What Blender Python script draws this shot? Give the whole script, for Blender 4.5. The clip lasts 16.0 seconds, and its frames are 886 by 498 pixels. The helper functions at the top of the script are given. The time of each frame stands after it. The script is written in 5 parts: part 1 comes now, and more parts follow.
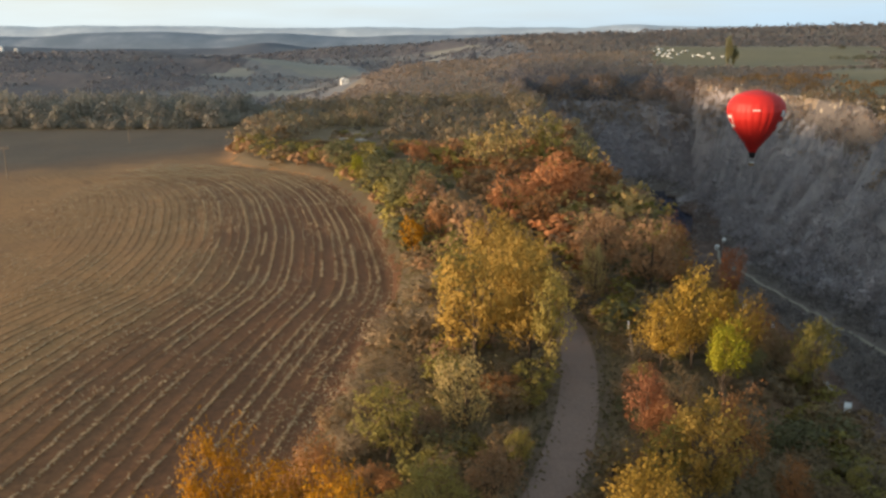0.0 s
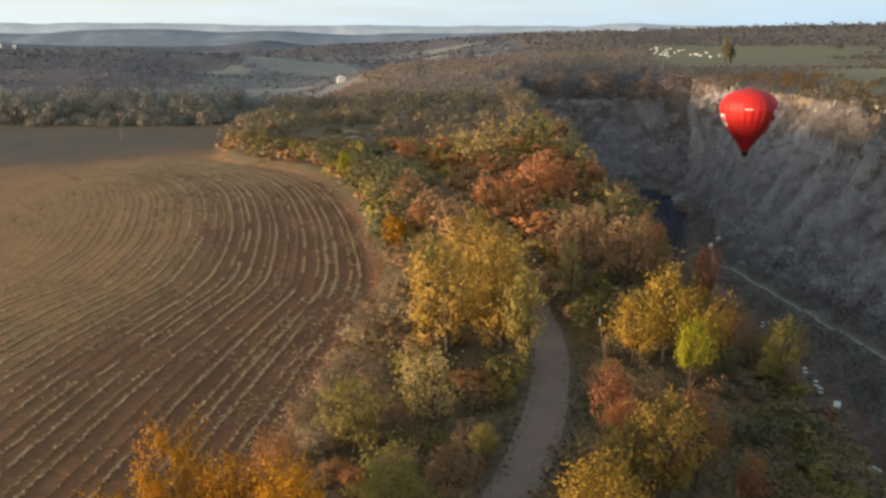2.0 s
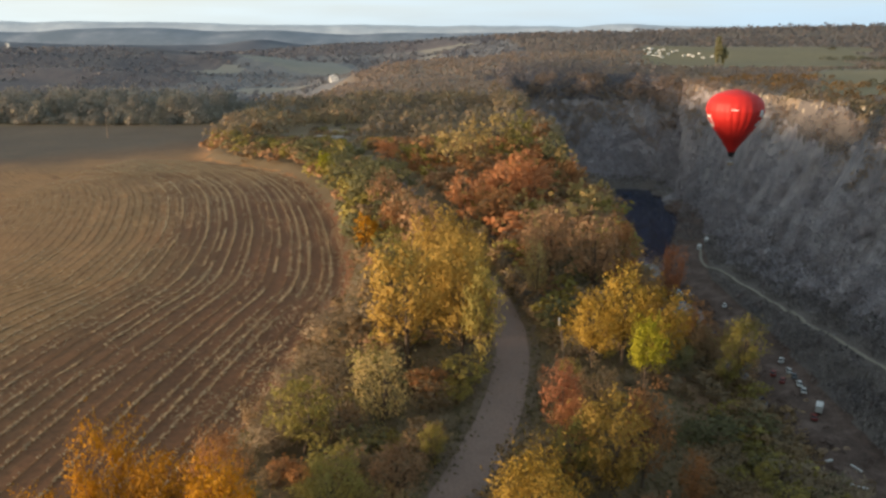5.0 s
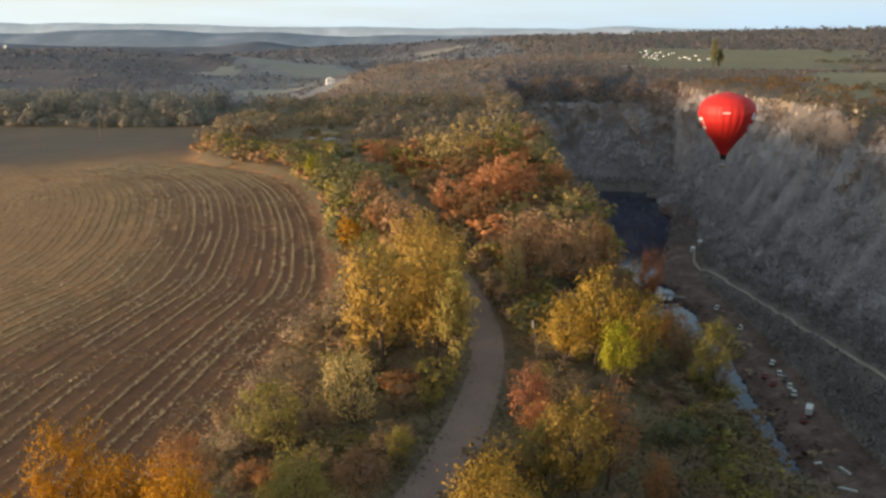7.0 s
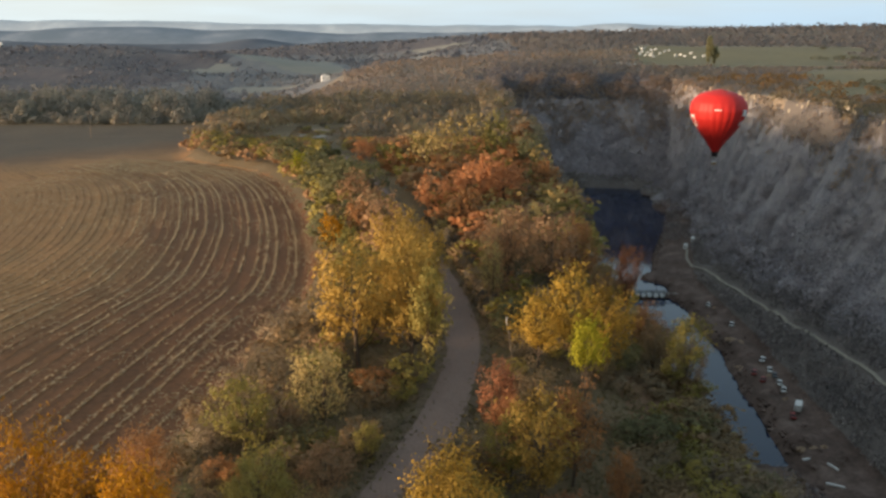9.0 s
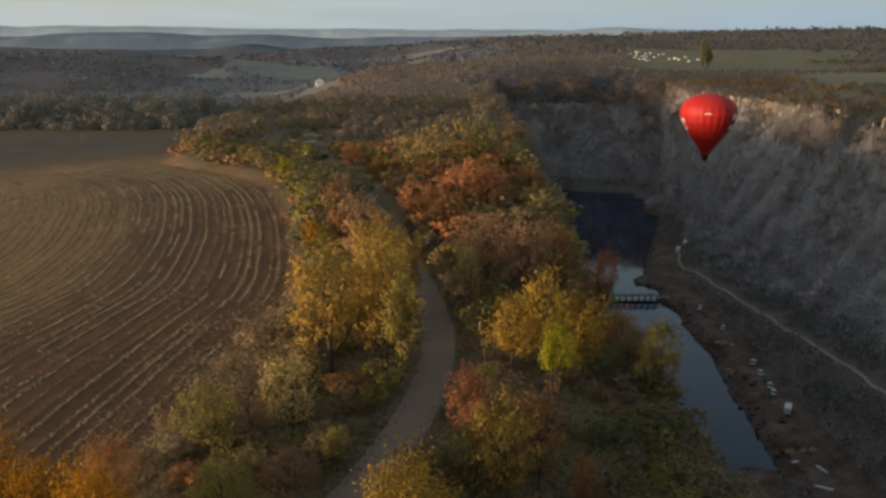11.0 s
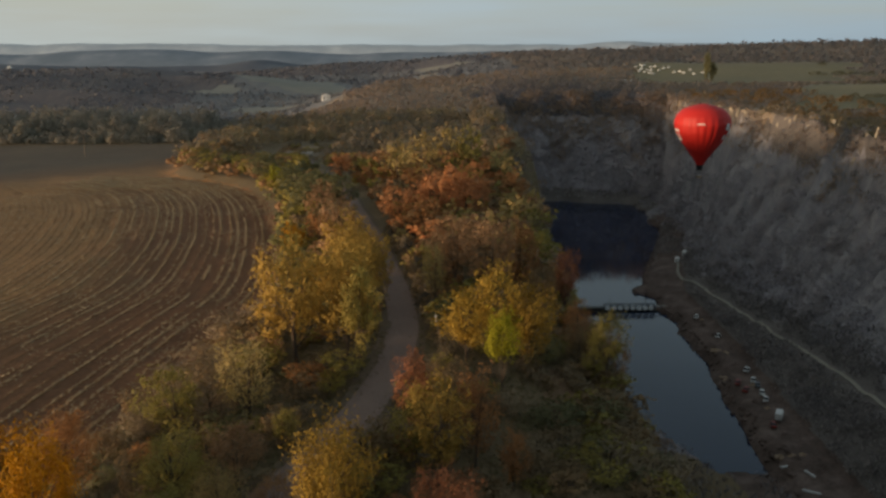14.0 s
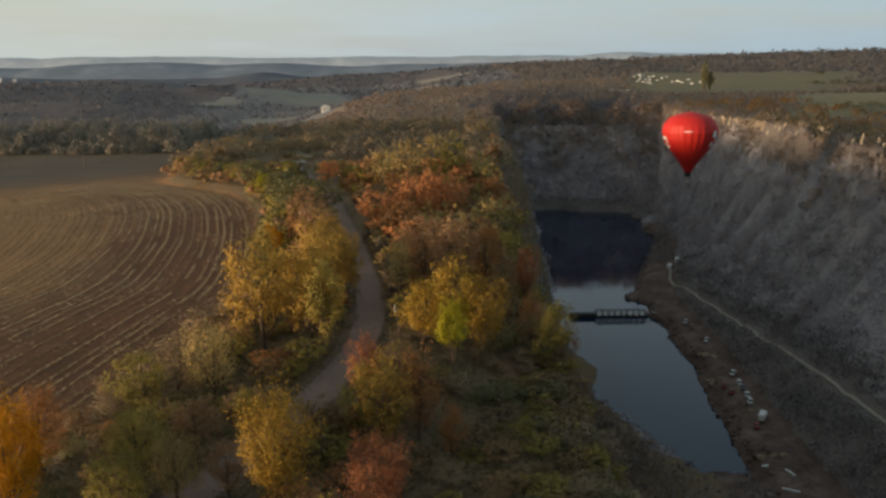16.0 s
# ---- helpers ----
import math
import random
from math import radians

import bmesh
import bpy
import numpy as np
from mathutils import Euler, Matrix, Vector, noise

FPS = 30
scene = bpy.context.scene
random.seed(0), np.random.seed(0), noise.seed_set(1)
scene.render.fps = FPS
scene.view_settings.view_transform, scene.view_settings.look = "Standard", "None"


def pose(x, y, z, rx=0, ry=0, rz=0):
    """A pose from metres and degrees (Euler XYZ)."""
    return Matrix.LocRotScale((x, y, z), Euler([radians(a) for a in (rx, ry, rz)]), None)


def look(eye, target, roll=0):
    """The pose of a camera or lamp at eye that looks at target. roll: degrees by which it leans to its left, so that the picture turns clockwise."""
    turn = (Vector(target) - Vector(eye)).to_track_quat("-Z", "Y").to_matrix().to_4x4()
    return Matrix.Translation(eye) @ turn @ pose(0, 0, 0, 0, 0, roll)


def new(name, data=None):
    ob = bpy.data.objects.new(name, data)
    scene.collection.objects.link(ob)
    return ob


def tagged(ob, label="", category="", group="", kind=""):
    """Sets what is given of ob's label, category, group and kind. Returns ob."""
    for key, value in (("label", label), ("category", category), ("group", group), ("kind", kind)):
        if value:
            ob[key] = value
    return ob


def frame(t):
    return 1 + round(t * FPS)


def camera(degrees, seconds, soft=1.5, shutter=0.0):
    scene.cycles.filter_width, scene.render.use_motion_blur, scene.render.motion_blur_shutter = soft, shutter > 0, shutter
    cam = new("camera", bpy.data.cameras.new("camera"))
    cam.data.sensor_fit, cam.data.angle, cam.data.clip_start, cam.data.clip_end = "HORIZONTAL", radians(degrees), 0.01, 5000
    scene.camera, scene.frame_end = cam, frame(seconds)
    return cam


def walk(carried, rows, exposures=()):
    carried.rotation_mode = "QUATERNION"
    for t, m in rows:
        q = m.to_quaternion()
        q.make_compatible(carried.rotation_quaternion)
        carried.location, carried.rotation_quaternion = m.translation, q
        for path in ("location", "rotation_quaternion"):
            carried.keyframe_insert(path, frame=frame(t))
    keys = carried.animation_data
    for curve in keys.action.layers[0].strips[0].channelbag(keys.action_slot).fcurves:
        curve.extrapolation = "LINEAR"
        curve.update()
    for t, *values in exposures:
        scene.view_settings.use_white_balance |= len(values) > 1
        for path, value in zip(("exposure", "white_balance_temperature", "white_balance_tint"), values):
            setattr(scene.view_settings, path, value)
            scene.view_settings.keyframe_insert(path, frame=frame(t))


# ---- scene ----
# ---- camera ----
cam = camera(56.5, 16.0, soft=2.8)
PATH = [
    (0, (0.126, -1.123, 31.726), (0.126, 0.809, 31.21), -0.1),
    (0.5, (0.783, -1.152, 31.674), (0.783, 0.78, 31.159), -0.1),
    (1, (1.465, -1.183, 31.607), (1.465, 0.749, 31.089), -0.1),
    (1.5, (2.124, -1.243, 31.546), (2.126, 0.689, 31.028), 0.0),
    (2, (2.717, -1.363, 31.572), (2.72, 0.569, 31.052), 0.1),
    (2.5, (3.294, -1.436, 31.586), (3.3, 0.495, 31.062), 0.2),
    (3, (3.893, -1.437, 31.579), (3.9, 0.494, 31.056), 0.2),
    (3.5, (4.481, -1.505, 31.561), (4.49, 0.425, 31.039), 0.3),
    (4, (5.092, -1.488, 31.558), (5.103, 0.442, 31.034), 0.3),
    (4.5, (5.612, -1.544, 31.621), (5.625, 0.387, 31.1), 0.3),
    (5, (6.22, -1.488, 31.558), (6.234, 0.443, 31.038), 0.3),
    (7.5, (9.124, -1.828, 31.82), (9.144, 0.105, 31.305), 0.4),
    (8, (9.672, -1.834, 31.833), (9.694, 0.097, 31.313), 0.4),
    (8.5, (10.291, -1.91, 31.8), (10.314, 0.021, 31.277), 0.4),
    (11, (13.305, -2.357, 32.007), (13.336, -0.424, 31.495), 0.2),
    (11.5, (14.039, -2.526, 31.903), (14.061, -0.596, 31.378), 0.2),
    (12, (14.809, -3.131, 31.853), (14.828, -1.198, 31.34), 0.2),
    (12.5, (15.756, -3.972, 31.732), (15.77, -2.036, 31.233), 0.0),
    (13, (16.71, -5.243, 31.645), (16.726, -3.3, 31.169), -0.1),
    (13.5, (17.677, -5.842, 31.439), (17.687, -3.903, 30.952), -0.1),
    (14, (18.718, -6.856, 31.22), (18.724, -4.914, 30.742), -0.2),
    (14.5, (19.85, -7.999, 31.063), (19.853, -6.055, 30.592), -0.3),
    (15, (21.007, -9.34, 30.942), (21.008, -7.394, 30.478), -0.4),
    (15.5, (22.455, -11.04, 30.805), (22.453, -9.094, 30.347), -0.5),
    (16, (23.75, -12.766, 30.751), (23.746, -10.818, 30.299), -0.5),
]
EXPOSURES = [(0, 1.27, 6850, 10), (8.5, 1.32, 6850, 10), (11, 0.53, 7023, 10), (11.5, 1.09, 7058, 10), (12, 0.53, 7092, 10), (12.5, 0.37, 7127, 10), (13, 0.83, 7162, 10), (13.5, 0.77, 7196, 10), (14, 0.37, 7231, 10), (14.5, 0.49, 7265, 10), (15, 0.57, 7300, 10), (16, 0.64, 7300, 10)]
# The last three values make far hills glow faintly in place of haze.
SKY, SUN, CLOUD, HAZE_GLOW = 0.15, 3.8, (2.3, 2.7, 2.9, 1), (0.18, 0.11, 0.06)

walk(cam, [(t, look(eye, target, roll)) for t, eye, target, roll in PATH], EXPOSURES)

# ---- light ----
SUN_ELEV, SUN_AZ = 3.9, 250.0     # degrees; azimuth clockwise from +y
world = bpy.data.worlds.new("evening_sky")
scene.world = world
world.use_nodes = True
wn, wl = world.node_tree.nodes, world.node_tree.links
wn.clear()
w_out = wn.new("ShaderNodeOutputWorld")
w_bg = wn.new("ShaderNodeBackground")
w_sky = wn.new("ShaderNodeTexSky")
w_sky.sky_type = "NISHITA"
w_sky.sun_disc = False
w_sky.sun_elevation = radians(SUN_ELEV)
w_sky.sun_rotation = radians(SUN_AZ)
w_sky.altitude = 300
w_sky.air_density, w_sky.dust_density, w_sky.ozone_density = 1.0, 1.5, 1.0
w_co = wn.new("ShaderNodeTexCoord")
w_map = wn.new("ShaderNodeMapping")
w_map.inputs["Scale"].default_value = (1.6, 1.6, 14.0)
w_noise = wn.new("ShaderNodeTexNoise")
w_noise.inputs["Scale"].default_value = 2.2
w_noise.inputs["Detail"].default_value = 6.0
w_ramp = wn.new("ShaderNodeValToRGB")
w_ramp.color_ramp.elements[0].position, w_ramp.color_ramp.elements[1].position = 0.40, 0.66
w_ramp.color_ramp.elements[0].color = (0.8, 0.8, 0.8, 1)
w_ramp.color_ramp.elements[1].color = (0.97, 0.97, 0.97, 1)
w_mix = wn.new("ShaderNodeMix")
w_mix.data_type = "RGBA"
w_veil = wn.new("ShaderNodeMix")           # the veil turns bluer on the side away from the sun
w_veil.data_type = "RGBA"
w_veil.inputs["A"].default_value, w_veil.inputs["B"].default_value = CLOUD, (1.6, 2.3, 3.0, 1)
wl.new(w_veil.outputs["Result"], w_mix.inputs["B"])
wl.new(w_co.outputs["Generated"], w_map.inputs["Vector"])
wl.new(w_map.outputs["Vector"], w_noise.inputs["Vector"])
wl.new(w_noise.outputs["Fac"], w_ramp.inputs["Fac"])
w_sep = wn.new("ShaderNodeSeparateXYZ")
w_up = wn.new("ShaderNodeMapRange")
w_up.inputs["From Min"].default_value, w_up.inputs["From Max"].default_value = 0.10, 0.42
w_up.inputs["To Min"].default_value, w_up.inputs["To Max"].default_value = 1.0, 0.55
w_mul = wn.new("ShaderNodeMath")
w_mul.operation = "MULTIPLY"
wl.new(w_co.outputs["Generated"], w_sep.inputs[0])
wl.new(w_sep.outputs["Z"], w_up.inputs["Value"])
wl.new(w_ramp.outputs["Color"], w_mul.inputs[0])
wl.new(w_up.outputs["Result"], w_mul.inputs[1])
w_side = wn.new("ShaderNodeMapRange")      # the veil thins away from the sun
w_side.inputs["From Min"].default_value, w_side.inputs["From Max"].default_value = 0.05, 0.55
w_side.inputs["To Min"].default_value, w_side.inputs["To Max"].default_value = 1.0, 0.9
w_mul2 = wn.new("ShaderNodeMath")
w_mul2.operation = "MULTIPLY"
wl.new(w_sep.outputs["X"], w_side.inputs["Value"])
w_blue = wn.new("ShaderNodeMapRange")
w_blue.inputs["From Min"].default_value, w_blue.inputs["From Max"].default_value = -0.35, 0.45
wl.new(w_sep.outputs["X"], w_blue.inputs["Value"])
wl.new(w_blue.outputs["Result"], w_veil.inputs["Factor"])
wl.new(w_mul.outputs[0], w_mul2.inputs[0])
wl.new(w_side.outputs["Result"], w_mul2.inputs[1])
wl.new(w_mul2.outputs[0], w_mix.inputs["Factor"])
wl.new(w_sky.outputs["Color"], w_mix.inputs["A"])
wl.new(w_mix.outputs["Result"], w_bg.inputs["Color"])
wl.new(w_bg.outputs["Background"], w_out.inputs["Surface"])
w_bg.inputs["Strength"].default_value = SKY

sun_data = bpy.data.lights.new("sun", "SUN")
sun_data.energy, sun_data.angle, sun_data.color = SUN, radians(7.0), (1.0, 0.76, 0.54)
sun = new("sun", sun_data)
s_dir = Vector((math.sin(radians(SUN_AZ)) * math.cos(radians(SUN_ELEV)), math.cos(radians(SUN_AZ)) * math.cos(radians(SUN_ELEV)), math.sin(radians(SUN_ELEV))))
sun.matrix_world = look(s_dir * 200, (0, 0, 0))

# ---- materials ----
def rgb(h):
    """sRGB hex to linear."""
    c = [int(h[i:i + 2], 16) / 255 for i in (0, 2, 4)]
    return tuple(v / 12.92 if v <= 0.04045 else ((v + 0.055) / 1.055) ** 2.4 for v in c) + (1.0,)


def ramp(nt, fac, stops):
    n = nt.nodes.new("ShaderNodeValToRGB")
    e = n.color_ramp.elements
    while len(e) < len(stops):
        e.new(0.5)
    for k, (p, c) in zip(e, stops):
        k.position, k.color = p, c
    nt.links.new(fac, n.inputs["Fac"])
    return n.outputs["Color"]


def tex(nt, scale, detail=5.0, rough=0.6, stretch=None, coord="Position"):
    if coord == "Position":
        co = nt.nodes.new("ShaderNodeNewGeometry").outputs["Position"]
    else:
        co = nt.nodes.new("ShaderNodeTexCoord").outputs["Object"]
    if stretch:
        m = nt.nodes.new("ShaderNodeMapping")
        m.inputs["Scale"].default_value = stretch
        nt.links.new(co, m.inputs["Vector"])
        co = m.outputs["Vector"]
    n = nt.nodes.new("ShaderNodeTexNoise")
    n.inputs["Scale"].default_value = scale
    n.inputs["Detail"].default_value = detail
    n.inputs["Roughness"].default_value = rough
    nt.links.new(co, n.inputs["Vector"])
    return n.outputs["Fac"]


def mixc(nt, fac, a, b, mode="MIX"):
    n = nt.nodes.new("ShaderNodeMix")
    n.data_type, n.blend_type = "RGBA", mode
    if isinstance(fac, float):
        n.inputs["Factor"].default_value = fac
    else:
        nt.links.new(fac, n.inputs["Factor"])
    for s, v in (("A", a), ("B", b)):
        if isinstance(v, tuple):
            n.inputs[s].default_value = v
        else:
            nt.links.new(v, n.inputs[s])
    return n.outputs["Result"]


def base(name, rough=0.85, spec=0.2):
    m = bpy.data.materials.new(name)
    m.use_nodes = True
    nt = m.node_tree
    p = nt.nodes["Principled BSDF"]
    p.inputs["Roughness"].default_value = rough
    p.inputs["Specular IOR Level"].default_value = spec
    return m, nt, p


def bump(nt, p, height, strength, dist):
    b = nt.nodes.new("ShaderNodeBump")
    b.inputs["Strength"].default_value, b.inputs["Distance"].default_value = strength, dist
    nt.links.new(height, b.inputs["Height"])
    nt.links.new(b.outputs["Normal"], p.inputs["Normal"])


def surface(name, big, small, s_big, s_small, rough=0.9, amount=0.5, relief=0.5, dist=0.2, stretch=None):
    """Two-scale ground or rock: big stains (ramp stops) and fine grain (ramp stops)."""
    m, nt, p = base(name, rough)
    f1, f2 = tex(nt, s_big, 4.0, 0.6, stretch), tex(nt, s_small, 6.0, 0.7, stretch)
    col = mixc(nt, amount, ramp(nt, f1, big), ramp(nt, f2, small), "MIX")
    nt.links.new(col, p.inputs["Base Color"])
    bump(nt, p, f2, relief, dist)
    return m


def plain(name, h, rough=0.6, metal=0.0, grain=0.12, scale=3.0):
    m, nt, p = base(name, rough, 0.4)
    c = rgb(h)
    d = tuple(v * (1 - 2 * grain) for v in c[:3]) + (1.0,)
    nt.links.new(ramp(nt, tex(nt, scale, 4.0, 0.6, None, "Object"), [(0.3, d), (0.7, c)]), p.inputs["Base Color"])
    p.inputs["Metallic"].default_value = metal
    return m


def leaf(name, tones, through_light=0.42, tone_attr=False):
    """Foliage: hue varies leaf by leaf, in patches of the crown and from tree to tree."""
    m, nt, p = base(name, 0.7, 0.15)
    isl = nt.nodes.new("ShaderNodeNewGeometry").outputs["Random Per Island"]
    if tone_attr:
        at = nt.nodes.new("ShaderNodeAttribute")
        at.attribute_name = "tone"
        f = at.outputs["Fac"]
    else:
        f = nt.nodes.new("ShaderNodeObjectInfo").outputs["Random"]
    patch = tex(nt, 0.45, 2.0, 0.5)
    a = nt.nodes.new("ShaderNodeMath"); a.operation = "MULTIPLY_ADD"
    nt.links.new(isl, a.inputs[0]); a.inputs[1].default_value = 0.14 if tone_attr else 0.26
    b = nt.nodes.new("ShaderNodeMath"); b.operation = "MULTIPLY_ADD"
    nt.links.new(f, b.inputs[0]); b.inputs[1].default_value = 0.7 if tone_attr else 0.3
    c = nt.nodes.new("ShaderNodeMath"); c.operation = "MULTIPLY_ADD"
    nt.links.new(patch, c.inputs[0]); c.inputs[1].default_value = 0.15 if tone_attr else 0.6; c.inputs[2].default_value = -0.12
    nt.links.new(c.outputs[0], b.inputs[2]); nt.links.new(b.outputs[0], a.inputs[2])
    stops = [(i / (len(tones) - 1) * 0.8 + 0.1, rgb(t)) for i, t in enumerate(tones)]
    col = ramp(nt, a.outputs[0], stops)
    nt.links.new(col, p.inputs["Base Color"])
    tr = nt.nodes.new("ShaderNodeBsdfTranslucent")
    nt.links.new(col, tr.inputs["Color"])
    ms = nt.nodes.new("ShaderNodeMixShader")
    ms.inputs[0].default_value = through_light
    nt.links.new(p.outputs[0], ms.inputs[1]); nt.links.new(tr.outputs[0], ms.inputs[2])
    nt.links.new(ms.outputs[0], nt.nodes["Material Output"].inputs["Surface"])
    if tone_attr:
        bump(nt, p, tex(nt, 0.9, 4.0, 0.7), 0.4, 0.5)
        spot = ramp(nt, tex(nt, 1.1, 5.0, 0.7), [(0.34, (0.78, 0.78, 0.78, 1)), (0.64, (1.1, 1.1, 1.1, 1))])
        mott = mixc(nt, 1.0, col, spot, "MULTIPLY")
        nt.links.new(mott, p.inputs["Base Color"]); nt.links.new(mott, tr.inputs["Color"])
    return m


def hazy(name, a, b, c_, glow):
    """Distant wooded hills; the evening haze is put into the colour and a faint glow."""
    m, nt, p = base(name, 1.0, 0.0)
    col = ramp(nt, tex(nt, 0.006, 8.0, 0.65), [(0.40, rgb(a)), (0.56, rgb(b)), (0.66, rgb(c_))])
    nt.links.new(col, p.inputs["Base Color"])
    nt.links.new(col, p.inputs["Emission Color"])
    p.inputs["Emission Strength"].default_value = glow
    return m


def field_soil():
    """Tilled field: bare red soil, straw-littered stubble and a dull far end, its shadow put into the colour, run into
    one another.
    """
    m, nt, p = base("field_soil", 0.95)
    at = nt.nodes.new("ShaderNodeAttribute")
    at.attribute_name = "tone"
    wob = nt.nodes.new("ShaderNodeMath"); wob.operation = "MULTIPLY_ADD"
    nt.links.new(tex(nt, 0.12, 5.0, 0.65), wob.inputs[0]); wob.inputs[1].default_value = 0.36
    sub = nt.nodes.new("ShaderNodeMath"); sub.operation = "SUBTRACT"
    nt.links.new(at.outputs["Fac"], sub.inputs[0]); sub.inputs[1].default_value = 0.18
    nt.links.new(sub.outputs[0], wob.inputs[2])
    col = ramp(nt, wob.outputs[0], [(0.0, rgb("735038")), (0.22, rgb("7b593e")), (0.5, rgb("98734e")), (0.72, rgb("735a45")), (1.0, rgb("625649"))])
    col = mixc(nt, 1.0, col, ramp(nt, tex(nt, 1.5, 6.0, 0.7), [(0.3, (0.68, 0.68, 0.68, 1)), (0.7, (1.25, 1.22, 1.18, 1))]), "MULTIPLY")
    col = mixc(nt, 1.0, col, ramp(nt, tex(nt, 0.05, 4.0, 0.6, (1.0, 0.35, 1.0)), [(0.3, (0.86, 0.86, 0.88, 1)), (0.7, (1.1, 1.09, 1.06, 1))]), "MULTIPLY")
    nt.links.new(col, p.inputs["Base Color"])
    bump(nt, p, tex(nt, 1.6, 6.0, 0.7), 0.6, 0.15)
    return m


M_field = field_soil()
M_soil = surface("red_brown_soil", [(0.3, rgb("66442d")), (0.7, rgb("7b5738"))], [(0.32, rgb("573b26")), (0.68, rgb("886240"))], 0.05, 1.6, 0.95, 0.5, 0.6, 0.15)
M_earth = surface("bare_brown_earth", [(0.3, rgb("66503e")), (0.7, rgb("7a604a"))], [(0.32, rgb("584434")), (0.68, rgb("866a52"))], 0.2, 1.8, 0.95, 0.5, 0.5, 0.1)
M_litter = surface("leaf_litter", [(0.3, rgb("5e5342")), (0.7, rgb("706149"))], [(0.32, rgb("524836")), (0.68, rgb("846e52"))], 0.15, 2.5, 0.95, 0.5, 0.6, 0.15)
M_rock = surface("limestone", [(0.36, rgb("7a777c")), (0.5, rgb("928e92")), (0.64, rgb("b0a9a8"))], [(0.34, rgb("726f74")), (0.66, rgb("b8b0ac"))], 0.06, 0.35, 0.92, 0.55, 1.0, 2.5, (1, 1, 0.08))
M_backwall = surface("overgrown_quarry_face", [(0.34, rgb("857d7e")), (0.5, rgb("9c9494")), (0.66, rgb("b0a6a2"))], [(0.32, rgb("7c7476")), (0.68, rgb("b6aca8"))], 0.04, 0.25, 0.95, 0.5, 1.0, 2.5, (1, 1, 0.2))
M_crag = surface("sunlit_limestone_crag", [(0.3, rgb("8a8274")), (0.7, rgb("aea290"))], [(0.3, rgb("766e62")), (0.7, rgb("b8ac98"))], 0.3, 1.2, 0.92, 0.5, 0.8, 0.4)
M_terrace = surface("quarry_gravel", [(0.36, rgb("3e342f")), (0.5, rgb("584a43")), (0.64, rgb("786860"))], [(0.32, rgb("3e342f")), (0.68, rgb("7a665c"))], 0.14, 0.9, 0.95, 0.45, 0.6, 0.3)
M_slope = surface("quarry_slope_soil", [(0.3, rgb("5a5551")), (0.7, rgb("6e6762"))], [(0.32, rgb("4e4946")), (0.68, rgb("7a716b"))], 0.07, 0.8, 0.95, 0.5, 0.7, 0.4)
M_meadow = surface("meadow_grass", [(0.3, rgb("6a6450")), (0.7, rgb("807658"))], [(0.32, rgb("625c4a")), (0.68, rgb("8a8062"))], 0.008, 0.15, 0.95, 0.4, 0.3, 0.3)
M_wood = surface("woodland_floor", [(0.3, rgb("786c60")), (0.7, rgb("8e7e6c"))], [(0.35, rgb("6e6358")), (0.65, rgb("9a8872"))], 0.01, 0.12, 0.95, 0.5, 0.8, 1.0)
M_yard = surface("gravel_yard", [(0.3, rgb("7e6b58")), (0.7, rgb("96806a"))], [(0.32, rgb("6e5d4c")), (0.68, rgb("a8917a"))], 0.06, 0.6, 0.95, 0.4, 0.3, 0.1)
M_road = surface("old_asphalt", [(0.3, rgb("715f56")), (0.7, rgb("826d62"))], [(0.32, rgb("64544c")), (0.68, rgb("907a6e"))], 0.25, 5.0, 0.85, 0.5, 0.3, 0.03)
M_path = surface("dirt_path", [(0.3, rgb("807a70")), (0.7, rgb("928c80"))], [(0.32, rgb("746e64")), (0.68, rgb("a09888"))], 0.1, 1.5, 0.95, 0.5, 0.4, 0.1)
M_shoulder = surface("trodden_earth", [(0.3, rgb("5c4e40")), (0.7, rgb("6e5e4c"))], [(0.32, rgb("4e4236")), (0.68, rgb("7e6c58"))], 0.3, 2.5, 0.95, 0.5, 0.6, 0.1)
M_bark = surface("bark", [(0.3, rgb("4a4036")), (0.7, rgb("625548"))], [(0.3, rgb("332b25")), (0.7, rgb("655749"))], 0.8, 6.0, 0.9, 0.5, 0.8, 0.05)
M_verge = leaf("verge_grass_blades", ["4a4632", "5a543a", "6c6144", "7c6a4a"], 0.2)
M_straw = leaf("straw", ["86755e", "a49274", "bcaa8c"], 0.15)
